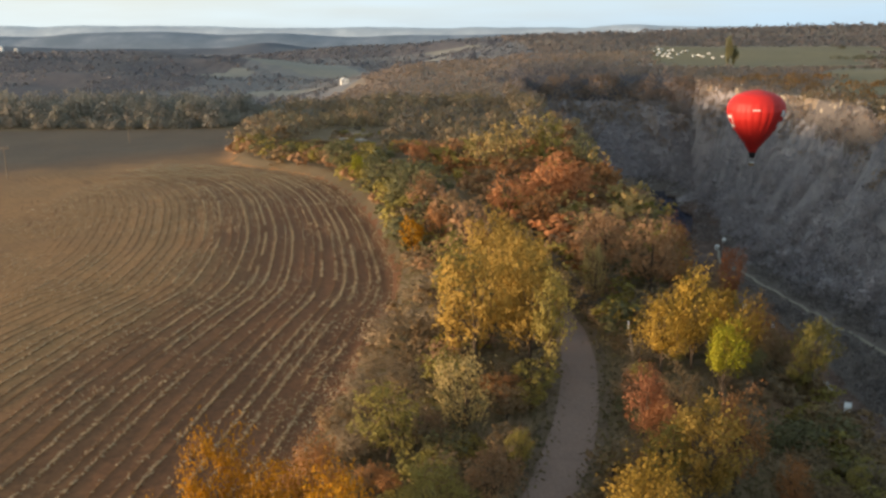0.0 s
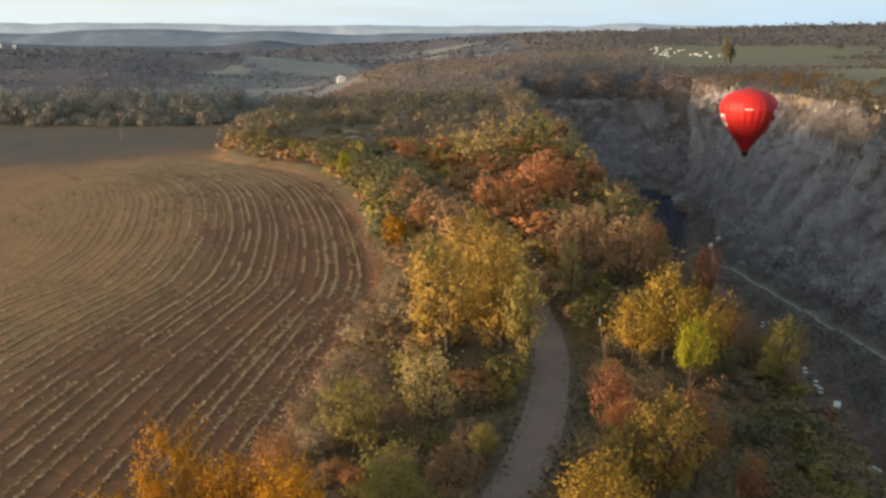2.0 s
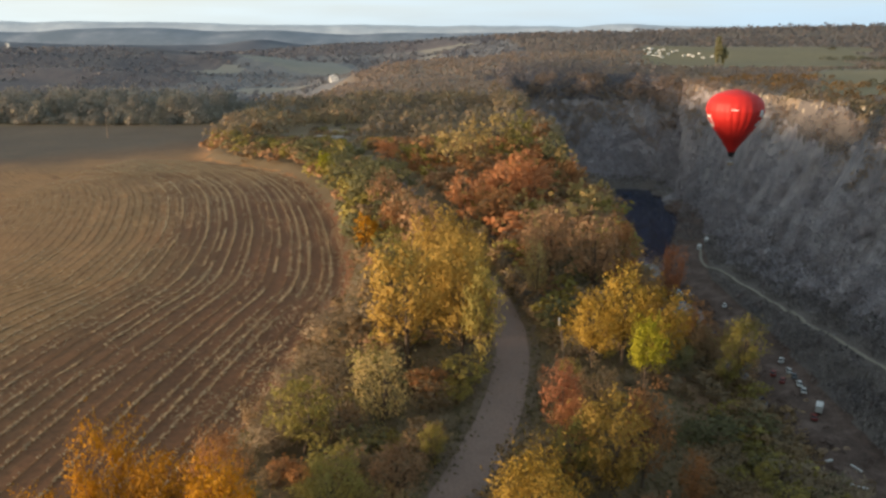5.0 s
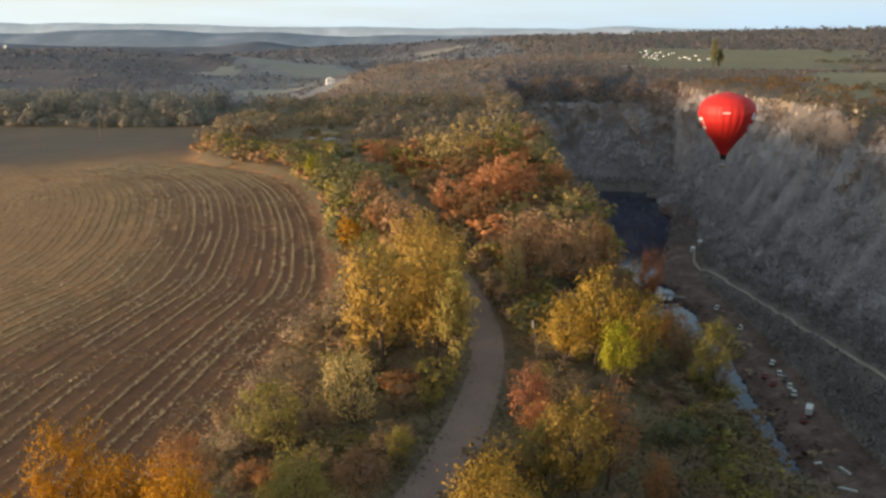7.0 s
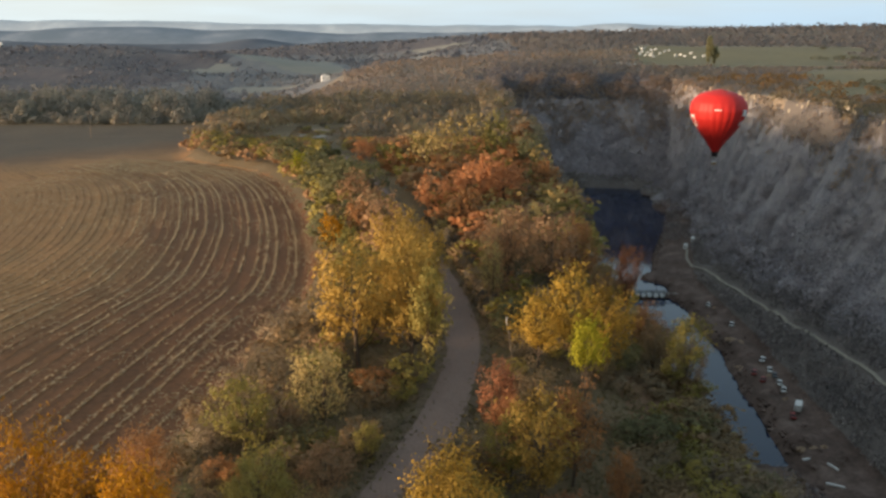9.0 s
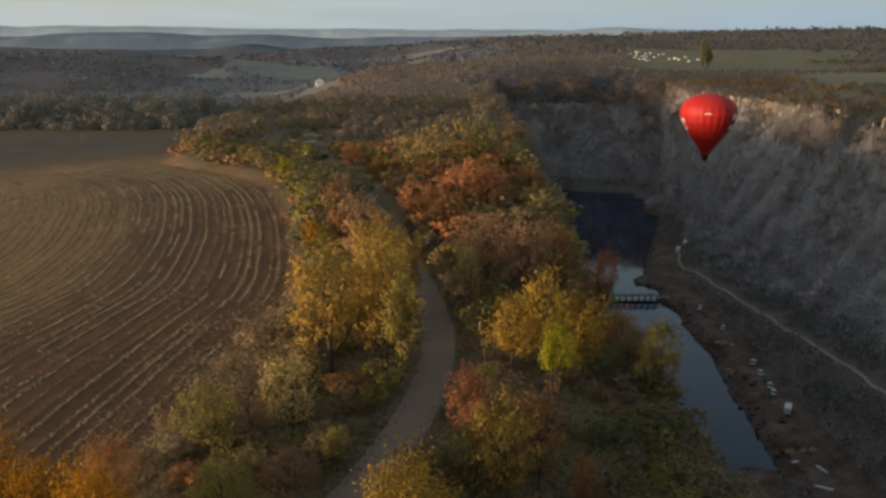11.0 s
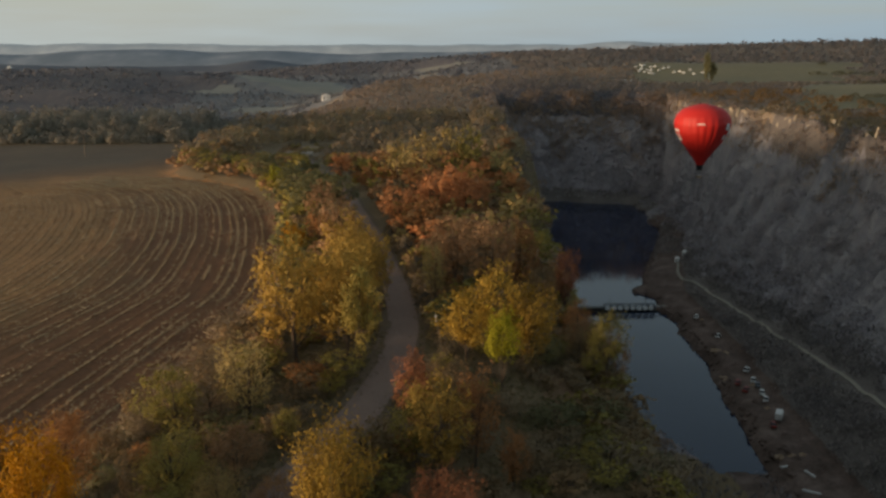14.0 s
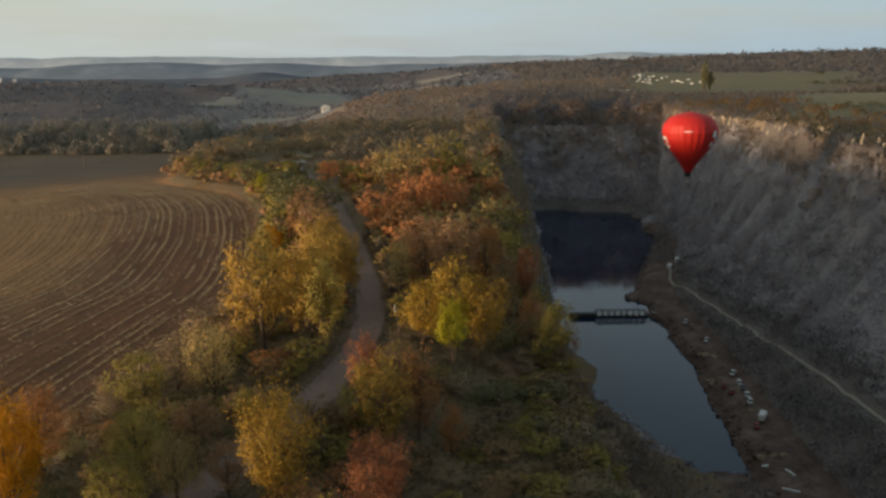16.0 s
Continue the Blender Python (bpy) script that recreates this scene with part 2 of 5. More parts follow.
LEAF = {
    "golden": leaf("golden_leaves", ["746032", "9c8042", "b6944c", "a88c54"]),
    "orange": leaf("orange_leaves", ["704c1a", "9c6c1c", "b4801e", "a27624"]),
    "red": leaf("red_leaves", ["7a523c", "906046", "a06c4e", "947256"]),
    "rust": leaf("rust_leaves", ["846044", "9c704a", "ac7c50", "9c7a58"]),
    "lime": leaf("lime_yellow_leaves", ["6c6a22", "8e8a28", "a29a32", "969036"]),
    "olive": leaf("olive_leaves", ["6a643c", "867c44", "9e8e4e", "a28e58"]),
    "green": leaf("grey_green_leaves", ["5a5a42", "6a684a", "787452", "807858"]),
    "tan": leaf("tan_leaves", ["847048", "a08a5a", "b29c68", "a28e62"]),
    "brown": leaf("brown_leaves", ["806650", "967658", "a88462", "987e62"]),
    "dusky": leaf("dusky_leaves", ["58544c", "645e54", "6e665a", "686258"], 0.6),
    "dull": leaf("withered_leaves", ["705e4a", "826e52", "927858", "88745c"]),
    "yellow": leaf("bright_yellow_leaves", ["765e2e", "9c7e38", "b29242", "a2884a"]),
    "copper": leaf("copper_leaves", ["9c6c4c", "b47c54", "c2885c", "b28a64"]),
    "ashen": leaf("ashen_twigs", ["9a9496", "a8a0a2", "b4aaa8", "a8a098"], 0.1),
    "bare": leaf("bare_twigs", ["6c5e4c", "7e6d56", "8e7a60", "86745c"], 0.1),
}
# Farther foliage is paler and greyer, with haze put into its colour.
M_far = leaf("haze_paled_foliage", ["8e8274", "9c8b72", "aa9072", "a29274", "b09872", "948d74"], 0.5, True)
M_far2 = leaf("haze_greyed_foliage", ["a0948c", "aa9688", "b69a82", "ac9a8a", "bc9e80", "a49686"], 0.5, True)
M_valewood = leaf("haze_grey_valley_woods", ["767479", "838084", "928c89", "888587", "989086", "7e7b7b"], 0.5, True)
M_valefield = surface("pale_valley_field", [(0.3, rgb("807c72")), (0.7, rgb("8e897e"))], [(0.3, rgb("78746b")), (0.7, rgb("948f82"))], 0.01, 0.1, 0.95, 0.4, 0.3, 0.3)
# Valley and hill ground is greyed; distance haze is put into these colours.
M_vale = surface("haze_tinted_hillside_woods", [(0.32, rgb("6a6a6d")), (0.5, rgb("797777")), (0.68, rgb("8e8880"))], [(0.3, rgb("5e5e60")), (0.7, rgb("84807a"))], 0.007, 0.05, 1.0, 0.5, 0.5, 5.0, (1, 0.3, 1))
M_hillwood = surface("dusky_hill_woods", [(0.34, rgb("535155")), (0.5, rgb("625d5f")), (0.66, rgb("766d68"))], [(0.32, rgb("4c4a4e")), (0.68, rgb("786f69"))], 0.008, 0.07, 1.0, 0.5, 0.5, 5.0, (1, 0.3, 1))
# Scrub and trees on the quarry walls are paled; haze is in the colour.
M_hazed_scrub = leaf("quarry_scrub", ["a8a4a8", "b0aaac", "b8b0ae", "b2aaa6", "aaa198"], 0.4, True)
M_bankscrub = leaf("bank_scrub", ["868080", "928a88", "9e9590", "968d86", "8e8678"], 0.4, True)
M_hazed_pitwood = leaf("quarry_wood", ["b4aeb2", "bcb4b8", "c0b6b6", "b8aeac", "bcb0a6"], 0.45, True)
# The belt's tone is lightened to take in haze.
M_belt = leaf("belt_foliage", ["989287", "a49c8e", "b0a596", "a8a08e", "9e9c88"], 0.5, True)
M_hedge = leaf("hedge_foliage", ["6e6a56", "7a735a", "867c60", "80785c", "8c7c5c"], 0.5, True)
M_rimwood = leaf("ochre_foliage", ["9a7c5c", "a8845c", "b48c5c", "ae845a", "a88a60"], 0.5, True)
# Skyline woods carry the distance haze in their colour.
M_skywood = leaf("haze_dulled_skyline_woods", ["8c8582", "968b84", "a09086", "988c84", "a4927e"], 0.5, True)
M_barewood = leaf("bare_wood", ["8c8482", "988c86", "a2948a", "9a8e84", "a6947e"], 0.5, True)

M_water, nt, p = base("quarry_lake", 0.05, 0.5)
p.inputs["Base Color"].default_value = (0.009, 0.018, 0.044, 1)
p.inputs["IOR"].default_value = 1.33
bump(nt, p, tex(nt, 0.35, 3.0, 0.5), 0.04, 0.2)
M_white = plain("white_paint", "d8d8d4", 0.5)
M_redcar = plain("red_paint", "8e2c22", 0.35)
M_dark = plain("dark_rubber", "1c1c1e", 0.7)
M_glass = plain("dark_car_glass", "20262c", 0.1)
M_darksteel = plain("dark_painted_steel", "34332f", 0.6)
M_grey = plain("grey_metal", "6f7376", 0.5, 0.4)
M_timber = plain("weathered_timber", "7d6f60", 0.85, 0, 0.2, 2.0)
M_panel = plain("bright_white_panel", "f0f0ec", 0.5)
M_greywood = plain("bleached_timber", "b3aca0", 0.85, 0, 0.15, 2.0)
M_plaster = plain("white_plaster", "e4e2dc", 0.8)
M_tile = plain("roof_tiles", "7a5a4c", 0.85)
M_redcloth = plain("red_balloon_fabric", "b8221c", 0.6, 0, 0.06, 0.3)
M_blackcloth = plain("black_fabric", "1e1a1c", 0.7)
M_wicker = plain("wicker", "8d7252", 0.85, 0, 0.25, 9.0)

# ---- helpers for meshes ----
def mesh_np(name, verts, faces, mats=(), tone=None, smooth=False, index=None):
    """A mesh from numpy arrays; faces all of one size."""
    me = bpy.data.meshes.new(name)
    n, k = faces.shape
    me.vertices.add(len(verts)); me.loops.add(n * k); me.polygons.add(n)
    me.vertices.foreach_set("co", np.asarray(verts, np.float32).ravel())
    me.loops.foreach_set("vertex_index", faces.astype(np.int32).ravel())
    me.polygons.foreach_set("loop_start", np.arange(0, n * k, k, dtype=np.int32))
    me.polygons.foreach_set("use_smooth", np.full(n, smooth))
    for m in mats:
        me.materials.append(m)
    if index is not None:
        me.polygons.foreach_set("material_index", index.astype(np.int32))
    if tone is not None:
        me.attributes.new("tone", "FLOAT", "POINT").data.foreach_set("value", tone.astype(np.float32))
    me.update(calc_edges=True)
    me.validate()
    return me


def part(name, data, material, parent=None, label=""):
    """One mesh object from a bmesh or a mesh, under a thing or part."""
    if isinstance(data, bmesh.types.BMesh):
        me = bpy.data.meshes.new(name)
        data.to_mesh(me); data.free()
    else:
        me = data
    if material and not me.materials:
        me.materials.append(material)
    ob = new(name, me)
    if parent:
        ob.parent = parent
    return tagged(ob, label) if label else ob


def quads(c, size, rng, aspect=1.0, flat=0.0, out=None):
    """Diamond leaves round the centres c, of the sizes given, turned at random, their upper sides outward."""
    n = len(c)
    a = rng.normal(size=(n, 3)); a[:, 2] *= 1 - flat
    a /= np.linalg.norm(a, axis=1)[:, None] + 1e-9
    b = rng.normal(size=(n, 3)); b[:, 2] *= 1 - flat
    b -= a * (a * b).sum(1)[:, None]
    b /= np.linalg.norm(b, axis=1)[:, None] + 1e-9
    if out is not None:
        b = np.where(((np.cross(a, b) * out).sum(1) < 0)[:, None], -b, b)
    s = np.asarray(size).reshape(-1, 1) * np.ones((n, 1))
    a, b = a * s, b * s * aspect
    k = np.cross(a, b); k /= np.linalg.norm(k, axis=1)[:, None] + 1e-9
    v = np.stack([c + a, c + b + k * s * 0.15, c - a * 0.8, c - b + k * s * 0.15], 1).reshape(-1, 3)
    return v, np.arange(4 * n).reshape(n, 4), k


def soften(me, k, out, amount):
    """Leaf normals leaning towards the crown's own curve."""
    nrm = k * (1 - amount) + out * amount
    nrm /= np.linalg.norm(nrm, axis=1)[:, None] + 1e-9
    me.polygons.foreach_set("use_smooth", np.ones(len(me.polygons), bool))
    me.normals_split_custom_set_from_vertices(np.repeat(nrm, 4, axis=0))
    return me


def tube(pts, radii, sides=5):
    pts, radii = np.asarray(pts, float), np.asarray(radii, float)
    n = len(pts)
    d = np.gradient(pts, axis=0)
    d /= np.linalg.norm(d, axis=1)[:, None] + 1e-9
    ref = np.where(np.abs(d[:, 2:3]) > 0.9, np.array([[1.0, 0, 0]]), np.array([[0, 0, 1.0]]))
    u = np.cross(d, ref); u /= np.linalg.norm(u, axis=1)[:, None] + 1e-9
    w = np.cross(d, u)
    th = np.linspace(0, 2 * np.pi, sides, endpoint=False)
    v = pts[:, None] + radii[:, None, None] * (np.cos(th)[None, :, None] * u[:, None] + np.sin(th)[None, :, None] * w[:, None])
    i, j = np.meshgrid(np.arange(n - 1), np.arange(sides), indexing="ij")
    f = np.stack([i * sides + j, i * sides + (j + 1) % sides, (i + 1) * sides + (j + 1) % sides, (i + 1) * sides + j], -1).reshape(-1, 4)
    return v.reshape(-1, 3), f


def join(parts_):
    vs, fs, o = [], [], 0
    for v, f in parts_:
        vs.append(v); fs.append(f + o); o += len(v)
    return np.concatenate(vs), np.concatenate(fs)


def box(bm, x0, x1, y0, y1, z0, z1, bev=0.0):
    r = bmesh.ops.create_cube(bm, size=1.0)
    for v in r["verts"]:
        v.co = Vector(((x0 + x1) / 2 + v.co.x * (x1 - x0), (y0 + y1) / 2 + v.co.y * (y1 - y0), (z0 + z1) / 2 + v.co.z * (z1 - z0)))
    if bev:
        es = {e for v in r["verts"] for e in v.link_edges}
        bmesh.ops.bevel(bm, geom=list(es), offset=bev, segments=2, affect="EDGES", profile=0.5)


def cyl(bm, a, b, r0, r1=None, sides=10):
    a, b = Vector(a), Vector(b)
    m = Matrix.Translation((a + b) / 2) @ (b - a).to_track_quat("Z", "Y").to_matrix().to_4x4()
    bmesh.ops.create_cone(bm, cap_ends=True, segments=sides, radius1=r0, radius2=r0 if r1 is None else r1, depth=(b - a).length, matrix=m)


# ---- the lie of the land ----
def lattice(ix, iy, seed):
    h = (ix.astype(np.int64) * 374761393 + iy.astype(np.int64) * 668265263 + seed * 974711) & 0x7fffffff
    h = ((h ^ (h >> 13)) * 1274126177) & 0x7fffffff
    return ((h ^ (h >> 16)) & 0xffff) / 65535.0


def vnoise(x, y, seed=0, octaves=4):
    """Smooth fractal noise, about -1 to 1."""
    out, amp, tot = 0.0, 1.0, 0.0
    for o in range(octaves):
        fx, fy = np.floor(x), np.floor(y)
        tx, ty = x - fx, y - fy
        tx, ty = tx * tx * (3 - 2 * tx), ty * ty * (3 - 2 * ty)
        a, b = lattice(fx, fy, seed + o), lattice(fx + 1, fy, seed + o)
        c, d = lattice(fx, fy + 1, seed + o), lattice(fx + 1, fy + 1, seed + o)
        out = out + amp * ((a * (1 - tx) + b * tx) * (1 - ty) + (c * (1 - tx) + d * tx) * ty)
        tot += amp; amp *= 0.5; x = x * 2.03 + 17.1; y = y * 2.03 + 5.7
    return out / tot * 2 - 1


def sstep(a, b, x):
    t = np.clip((x - a) / (b - a), 0, 1)
    return t * t * (3 - 2 * t)


# right-hand edge of the stubble field
EDGE_Y = [-40, 20, 40, 55, 73, 94, 108, 126, 151, 177, 200, 215, 224, 240, 300, 385]
EDGE_X = [-24, -17, -14, -12, -10, -7, -5.2, -7.8, -13, -20.5, -31, -42, -54, -62, -75, -88]
edge_y = np.arange(-40.0, 386.0, 1.0)
edge_x = np.interp(edge_y, EDGE_Y, EDGE_X)
edge_x = np.convolve(np.pad(edge_x, 8, "edge"), np.ones(17) / 17, "valid")


def field_edge(y):
    return np.interp(y, edge_y, edge_x)


# the quarry: cross-sections by y, each a run of (x, z) from rim to rim
ST = [30, 110, 210, 300, 370, 430, 520, 620, 700]
RIM_L = [40, 35.5, 38, 42, 45, 47, 52, 58, 62]
MID_L = [48, 44, 47, 51, 55, 58, 63, 69, 74]
FOOT_L = [66, 62, 60, 62, 66, 70, 76, 84, 90]
SHORE_L = [80, 78, 76, 73, 76, 80, 85, 92, 98]
SHORE_R = [112, 112, 112.7, 122, 122, 131, 164, 168, 168]
TERR_A = [117, 117, 117, 126, 127, 138, 172, 176, 176]
TERR_B = [129, 129, 129, 134, 134, 150, 178, 182, 182]
PATH_X = [148, 148, 147, 143, 138, 152, 180, 184, 184]
FOOT_R = [178, 178, 176, 174, 172, 174, 186, 190, 190]
MID_R = [196, 196, 195, 193, 192, 190, 192, 194, 196]
RIM_R = [209, 209, 208, 206, 205, 203, 202, 202, 204]
Z_SEC = [(-2.5, -2.5, -2.5, -6, -8, -9, -10, -11, -11), (-44,) * 9, (-83,) * 9, (-87.4,) * 9, (-95,) * 9, (-95,) * 9, (-87.6,) * 9, (-84,) * 9, (-83,) * 9,
         (-70, -70, -72, -75.5, -79, -82, -83, -82, -80), (-60, -60, -61, -64, -66, -68, -70, -70, -68), (-36,) * 9, (-4, -4, -4, -4, -4, -5, -7, -9, -10)]
FINE = [30, 110, 210, 224, 236, 245, 255, 267, 275, 282, 290, 306, 314, 323, 337, 348, 358, 368, 376, 384, 391, 400, 430, 520, 620, 700]
SEC_OLD, ST_OLD = [RIM_L, MID_L, FOOT_L, SHORE_L, SHORE_R, TERR_A, TERR_B, PATH_X, FOOT_R, MID_R, RIM_R], ST
RIM_L, MID_L, FOOT_L, SHORE_L, SHORE_R, TERR_A, TERR_B, PATH_X, FOOT_R, MID_R, RIM_R = [[float(v) for v in np.interp(FINE, ST_OLD, r)] for r in SEC_OLD]
Z_SEC = [[float(v) for v in np.interp(FINE, ST_OLD, r)] for r in Z_SEC]
ST = FINE
SHORE_R[2:22] = [112.6, 113.6, 115.6, 116.0, 115.8, 118.3, 118.2, 119.8, 121.6, 120.6, 121.6, 120.0, 123.2, 121.6, 117.6, 122.5, 122.0, 113.0, 116.0, 123.0]
BED_L, BED_R = [v + 4 for v in SHORE_L], [v - 4 for v in SHORE_R]
SEC = [RIM_L, MID_L, FOOT_L, SHORE_L, BED_L, BED_R, SHORE_R, TERR_A, TERR_B, PATH_X, FOOT_R, MID_R, RIM_R]
RIM_NX, RIM_NY = [26, 32, 36, 39, 44, 52, 120, 210, 300], [75, 67, 54, 47, 41, 36, 28, 26, 26]


def far_land(x, y):
    """The country beyond: a valley ahead and to one side, a plateau and hill on the other."""
    low = sstep(-20, -200, x) * sstep(430, 760, y)
    low = np.maximum(low, sstep(150, -150, x) * sstep(1000, 1300, y))
    z = -14 - 33 * low + 17 * sstep(980, 1320, y) * sstep(60, 300, x)
    for cx, cy, sx, sy, h in ((-680, 1500, 430, 240, 36), (-150, 2250, 330, 240, 36), (60, 960, 150, 150, 7), (130, 805, 100, 100, 15), (1000, 1950, 620, 340, 33), (480, 760, 150, 190, 8), (-1300, 2100, 420, 260, 24), (180, 1650, 220, 220, 12), (-520, 1190, 230, 60, 13), (-860, 1330, 260, 70, 16), (-330, 1440, 150, 60, 10), (-620, 1040, 200, 50, 8), (-900, 1560, 120, 110, 11), (-540, 1580, 95, 100, 10), (-350, 1640, 80, 90, 8), (-1160, 1680, 130, 110, 11), (-730, 1660, 70, 90, 7)):
        z = z + h * np.exp(-((x - cx) / sx) ** 2 - ((y - cy) / sy) ** 2)
    return z + 2.5 * vnoise(x / 150, y / 150, 7, 3)


def rim_wave(x, y):
    """How far the quarry's edge strays from its plain line."""
    far = sstep(170, 300, y)
    return far * 13 * vnoise(y / 42, 0 * y, 97, 4) * sstep(110, 80, x) + 6 * vnoise(y / 30, 0 * y + 9, 98, 4) * sstep(150, 185, x)


def section(x, y):
    xs_ = [np.interp(y, ST, s) for s in SEC]
    zs_ = [np.interp(y, ST, s) for s in Z_SEC]
    z = zs_[0] + 0 * x
    for i in range(len(SEC) - 1):
        t = np.clip((x - xs_[i]) / (xs_[i + 1] - xs_[i]), 0, 1)
        z = np.where(x >= xs_[i], zs_[i] + (zs_[i + 1] - zs_[i]) * t, z)
    return z, xs_[0], xs_[-1]


PATHLINE = [(149, 190), (148, 222), (148, 247), (146.2, 268), (144.2, 297), (142, 328), (140, 351), (139.2, 380), (141, 403), (149, 430)]


def land(x, y):
    """Height of the ground at x, y."""
    fe = field_edge(y)
    zf = np.interp(y, [-100, 0, 120, 170, 200, 235, 300, 340, 420], [-4.5, -4, -3.5, -2.8, -3.4, -5.8, -10, -12.3, -14])
    zs = np.interp(y, [0, 150, 210, 300, 420], [-1.5, -1.5, -2.2, -7.5, -13])
    zs = zs + 0.9 * np.exp(-((x - 22) / 5) ** 2) * sstep(50, 60, y) - 1.5 * sstep(27, 38, x)
    t = sstep(fe - 2, fe + 5, x)
    near = zf * (1 - t) + zs * t + 0.25 * vnoise(x / 9, y / 9, 3, 3)
    plateau = sstep(205, 260, x)
    near = near * (1 - plateau) + plateau * (-4 - 6 * sstep(215, 300, x) + 1.5 * vnoise(x / 60, y / 60, 5, 3))
    b = sstep(330, 560, y)
    z = near * (1 - b) + far_land(x, y) * b
    # the pit
    wob = 5.5 * vnoise(x / 40, y / 14, 11, 4) * sstep(140, 175, x) + 2.0 * vnoise(x / 20, y / 11, 12, 4) * sstep(75, 60, x) + 2.2 * vnoise(x / 12, y / 5, 13, 3) * sstep(150, 185, x)
    gully = 6.0 * (np.abs(vnoise(y / 17 + 0.3 * x / 17, x / 90, 21, 4)) - 0.35) * sstep(150, 180, x)
    pz, rl, rr = section(x + wob + gully + rim_wave(x, y), y)
    pz = pz + np.where((pz < -8) & (pz > -86), (1.0 + 1.6 * sstep(160, 185, x)) * vnoise(x / 6, y / 6, 31, 3), 0)
    ny = np.interp(x, RIM_NX, RIM_NY)
    wall_n = -2.5 - 110 * np.clip((y - ny) / 50, 0, 1)
    wall_f = -10 - 102 * np.clip((705 + 20 * vnoise(x / 34, y / 60, 41, 4) - 8 * sstep(150, 185, x) - y) / 105, 0, 1)
    pit = np.maximum(np.maximum(pz, wall_n), wall_f)
    shore = np.interp(x, [66, 77, 84.5, 98, 111], [300, 263, 241, 209, 207]) + 3 * vnoise(x / 7, y / 40, 42, 3)
    near_end = np.minimum(-87.8 + 0.16 * (shore - y), -82) + 0.3 * vnoise(x / 5, y / 5, 43, 3)
    pit = np.where((x < 113) & (y < shore), np.maximum(pit, near_end), pit)
    inside = (x > rl - 10) & (x < rr + 14) & (y > ny - 2) & (y < 712)
    soft = sstep(-4.5, -2.5, pit)
    z = np.where(inside, np.where(pit > -4.5, np.minimum(z, pit * (1 - soft) + z * soft), pit), z)
    return z

# ---- ground ----
xs = np.concatenate([-np.geomspace(3400, 176, 72), np.arange(-170, -60, 4.0), np.arange(-60, 30, 1.5), np.arange(30, 215, 1.5), np.arange(215, 300, 5.0), np.geomspace(305, 3400, 40)])
ys = np.concatenate([np.arange(-300, 0, 25.0), np.arange(0, 20, 5.0), np.arange(20, 260, 1.8), np.arange(260, 715, 2.8), np.geomspace(720, 4950, 150)])
gx, gy = np.meshgrid(xs, ys)
gz = land(gx, gy)
gi, gj = np.meshgrid(np.arange(len(ys) - 1), np.arange(len(xs) - 1), indexing="ij")
nx_ = len(xs)
gf = np.stack([gi * nx_ + gj, gi * nx_ + gj + 1, (gi + 1) * nx_ + gj + 1, (gi + 1) * nx_ + gj], -1).reshape(-1, 4)
cx, cy = ((gx[1:, 1:] + gx[:-1, :-1]) / 2).ravel(), ((gy[1:, 1:] + gy[:-1, :-1]) / 2).ravel()
cz = ((gz[1:, 1:] + gz[:-1, :-1]) / 2).ravel()
G_MATS = [M_field, M_earth, M_litter, M_rock, M_terrace, M_meadow, M_wood, M_yard, M_vale, M_hillwood, M_slope, M_valefield, M_backwall]


def in_pit(x, y):
    rl, rr = np.interp(y, ST, RIM_L), np.interp(y, ST, RIM_R)
    x = x + rim_wave(x, y)
    return (x > rl) & (x < rr) & (y > np.interp(x, RIM_NX, RIM_NY)) & (y < 704)


def meadow(x, y):
    """Open grass in the wooded country."""
    wv = 26 * vnoise(x / 60, y / 60, 59, 3)
    a = (x > 249 + 0.25 * (y - 1000) + wv) & (x < 500 + 0.6 * (y - 1000) - 2 * wv) & (y > 985 + wv) & (y < 1310)
    b = (x > 276 + 0.46 * (y - 602) + wv) & (x < 420 + 0.62 * (y - 602)) & (y > 565 + wv) & (y < 915 + wv)
    return a | b


FIELD, EARTH, LITTER, ROCK, TERRACE, MEADOW, WOOD, YARD, VALE, HILLWOOD, SLOPE, VALEFIELD, BACKWALL = range(13)


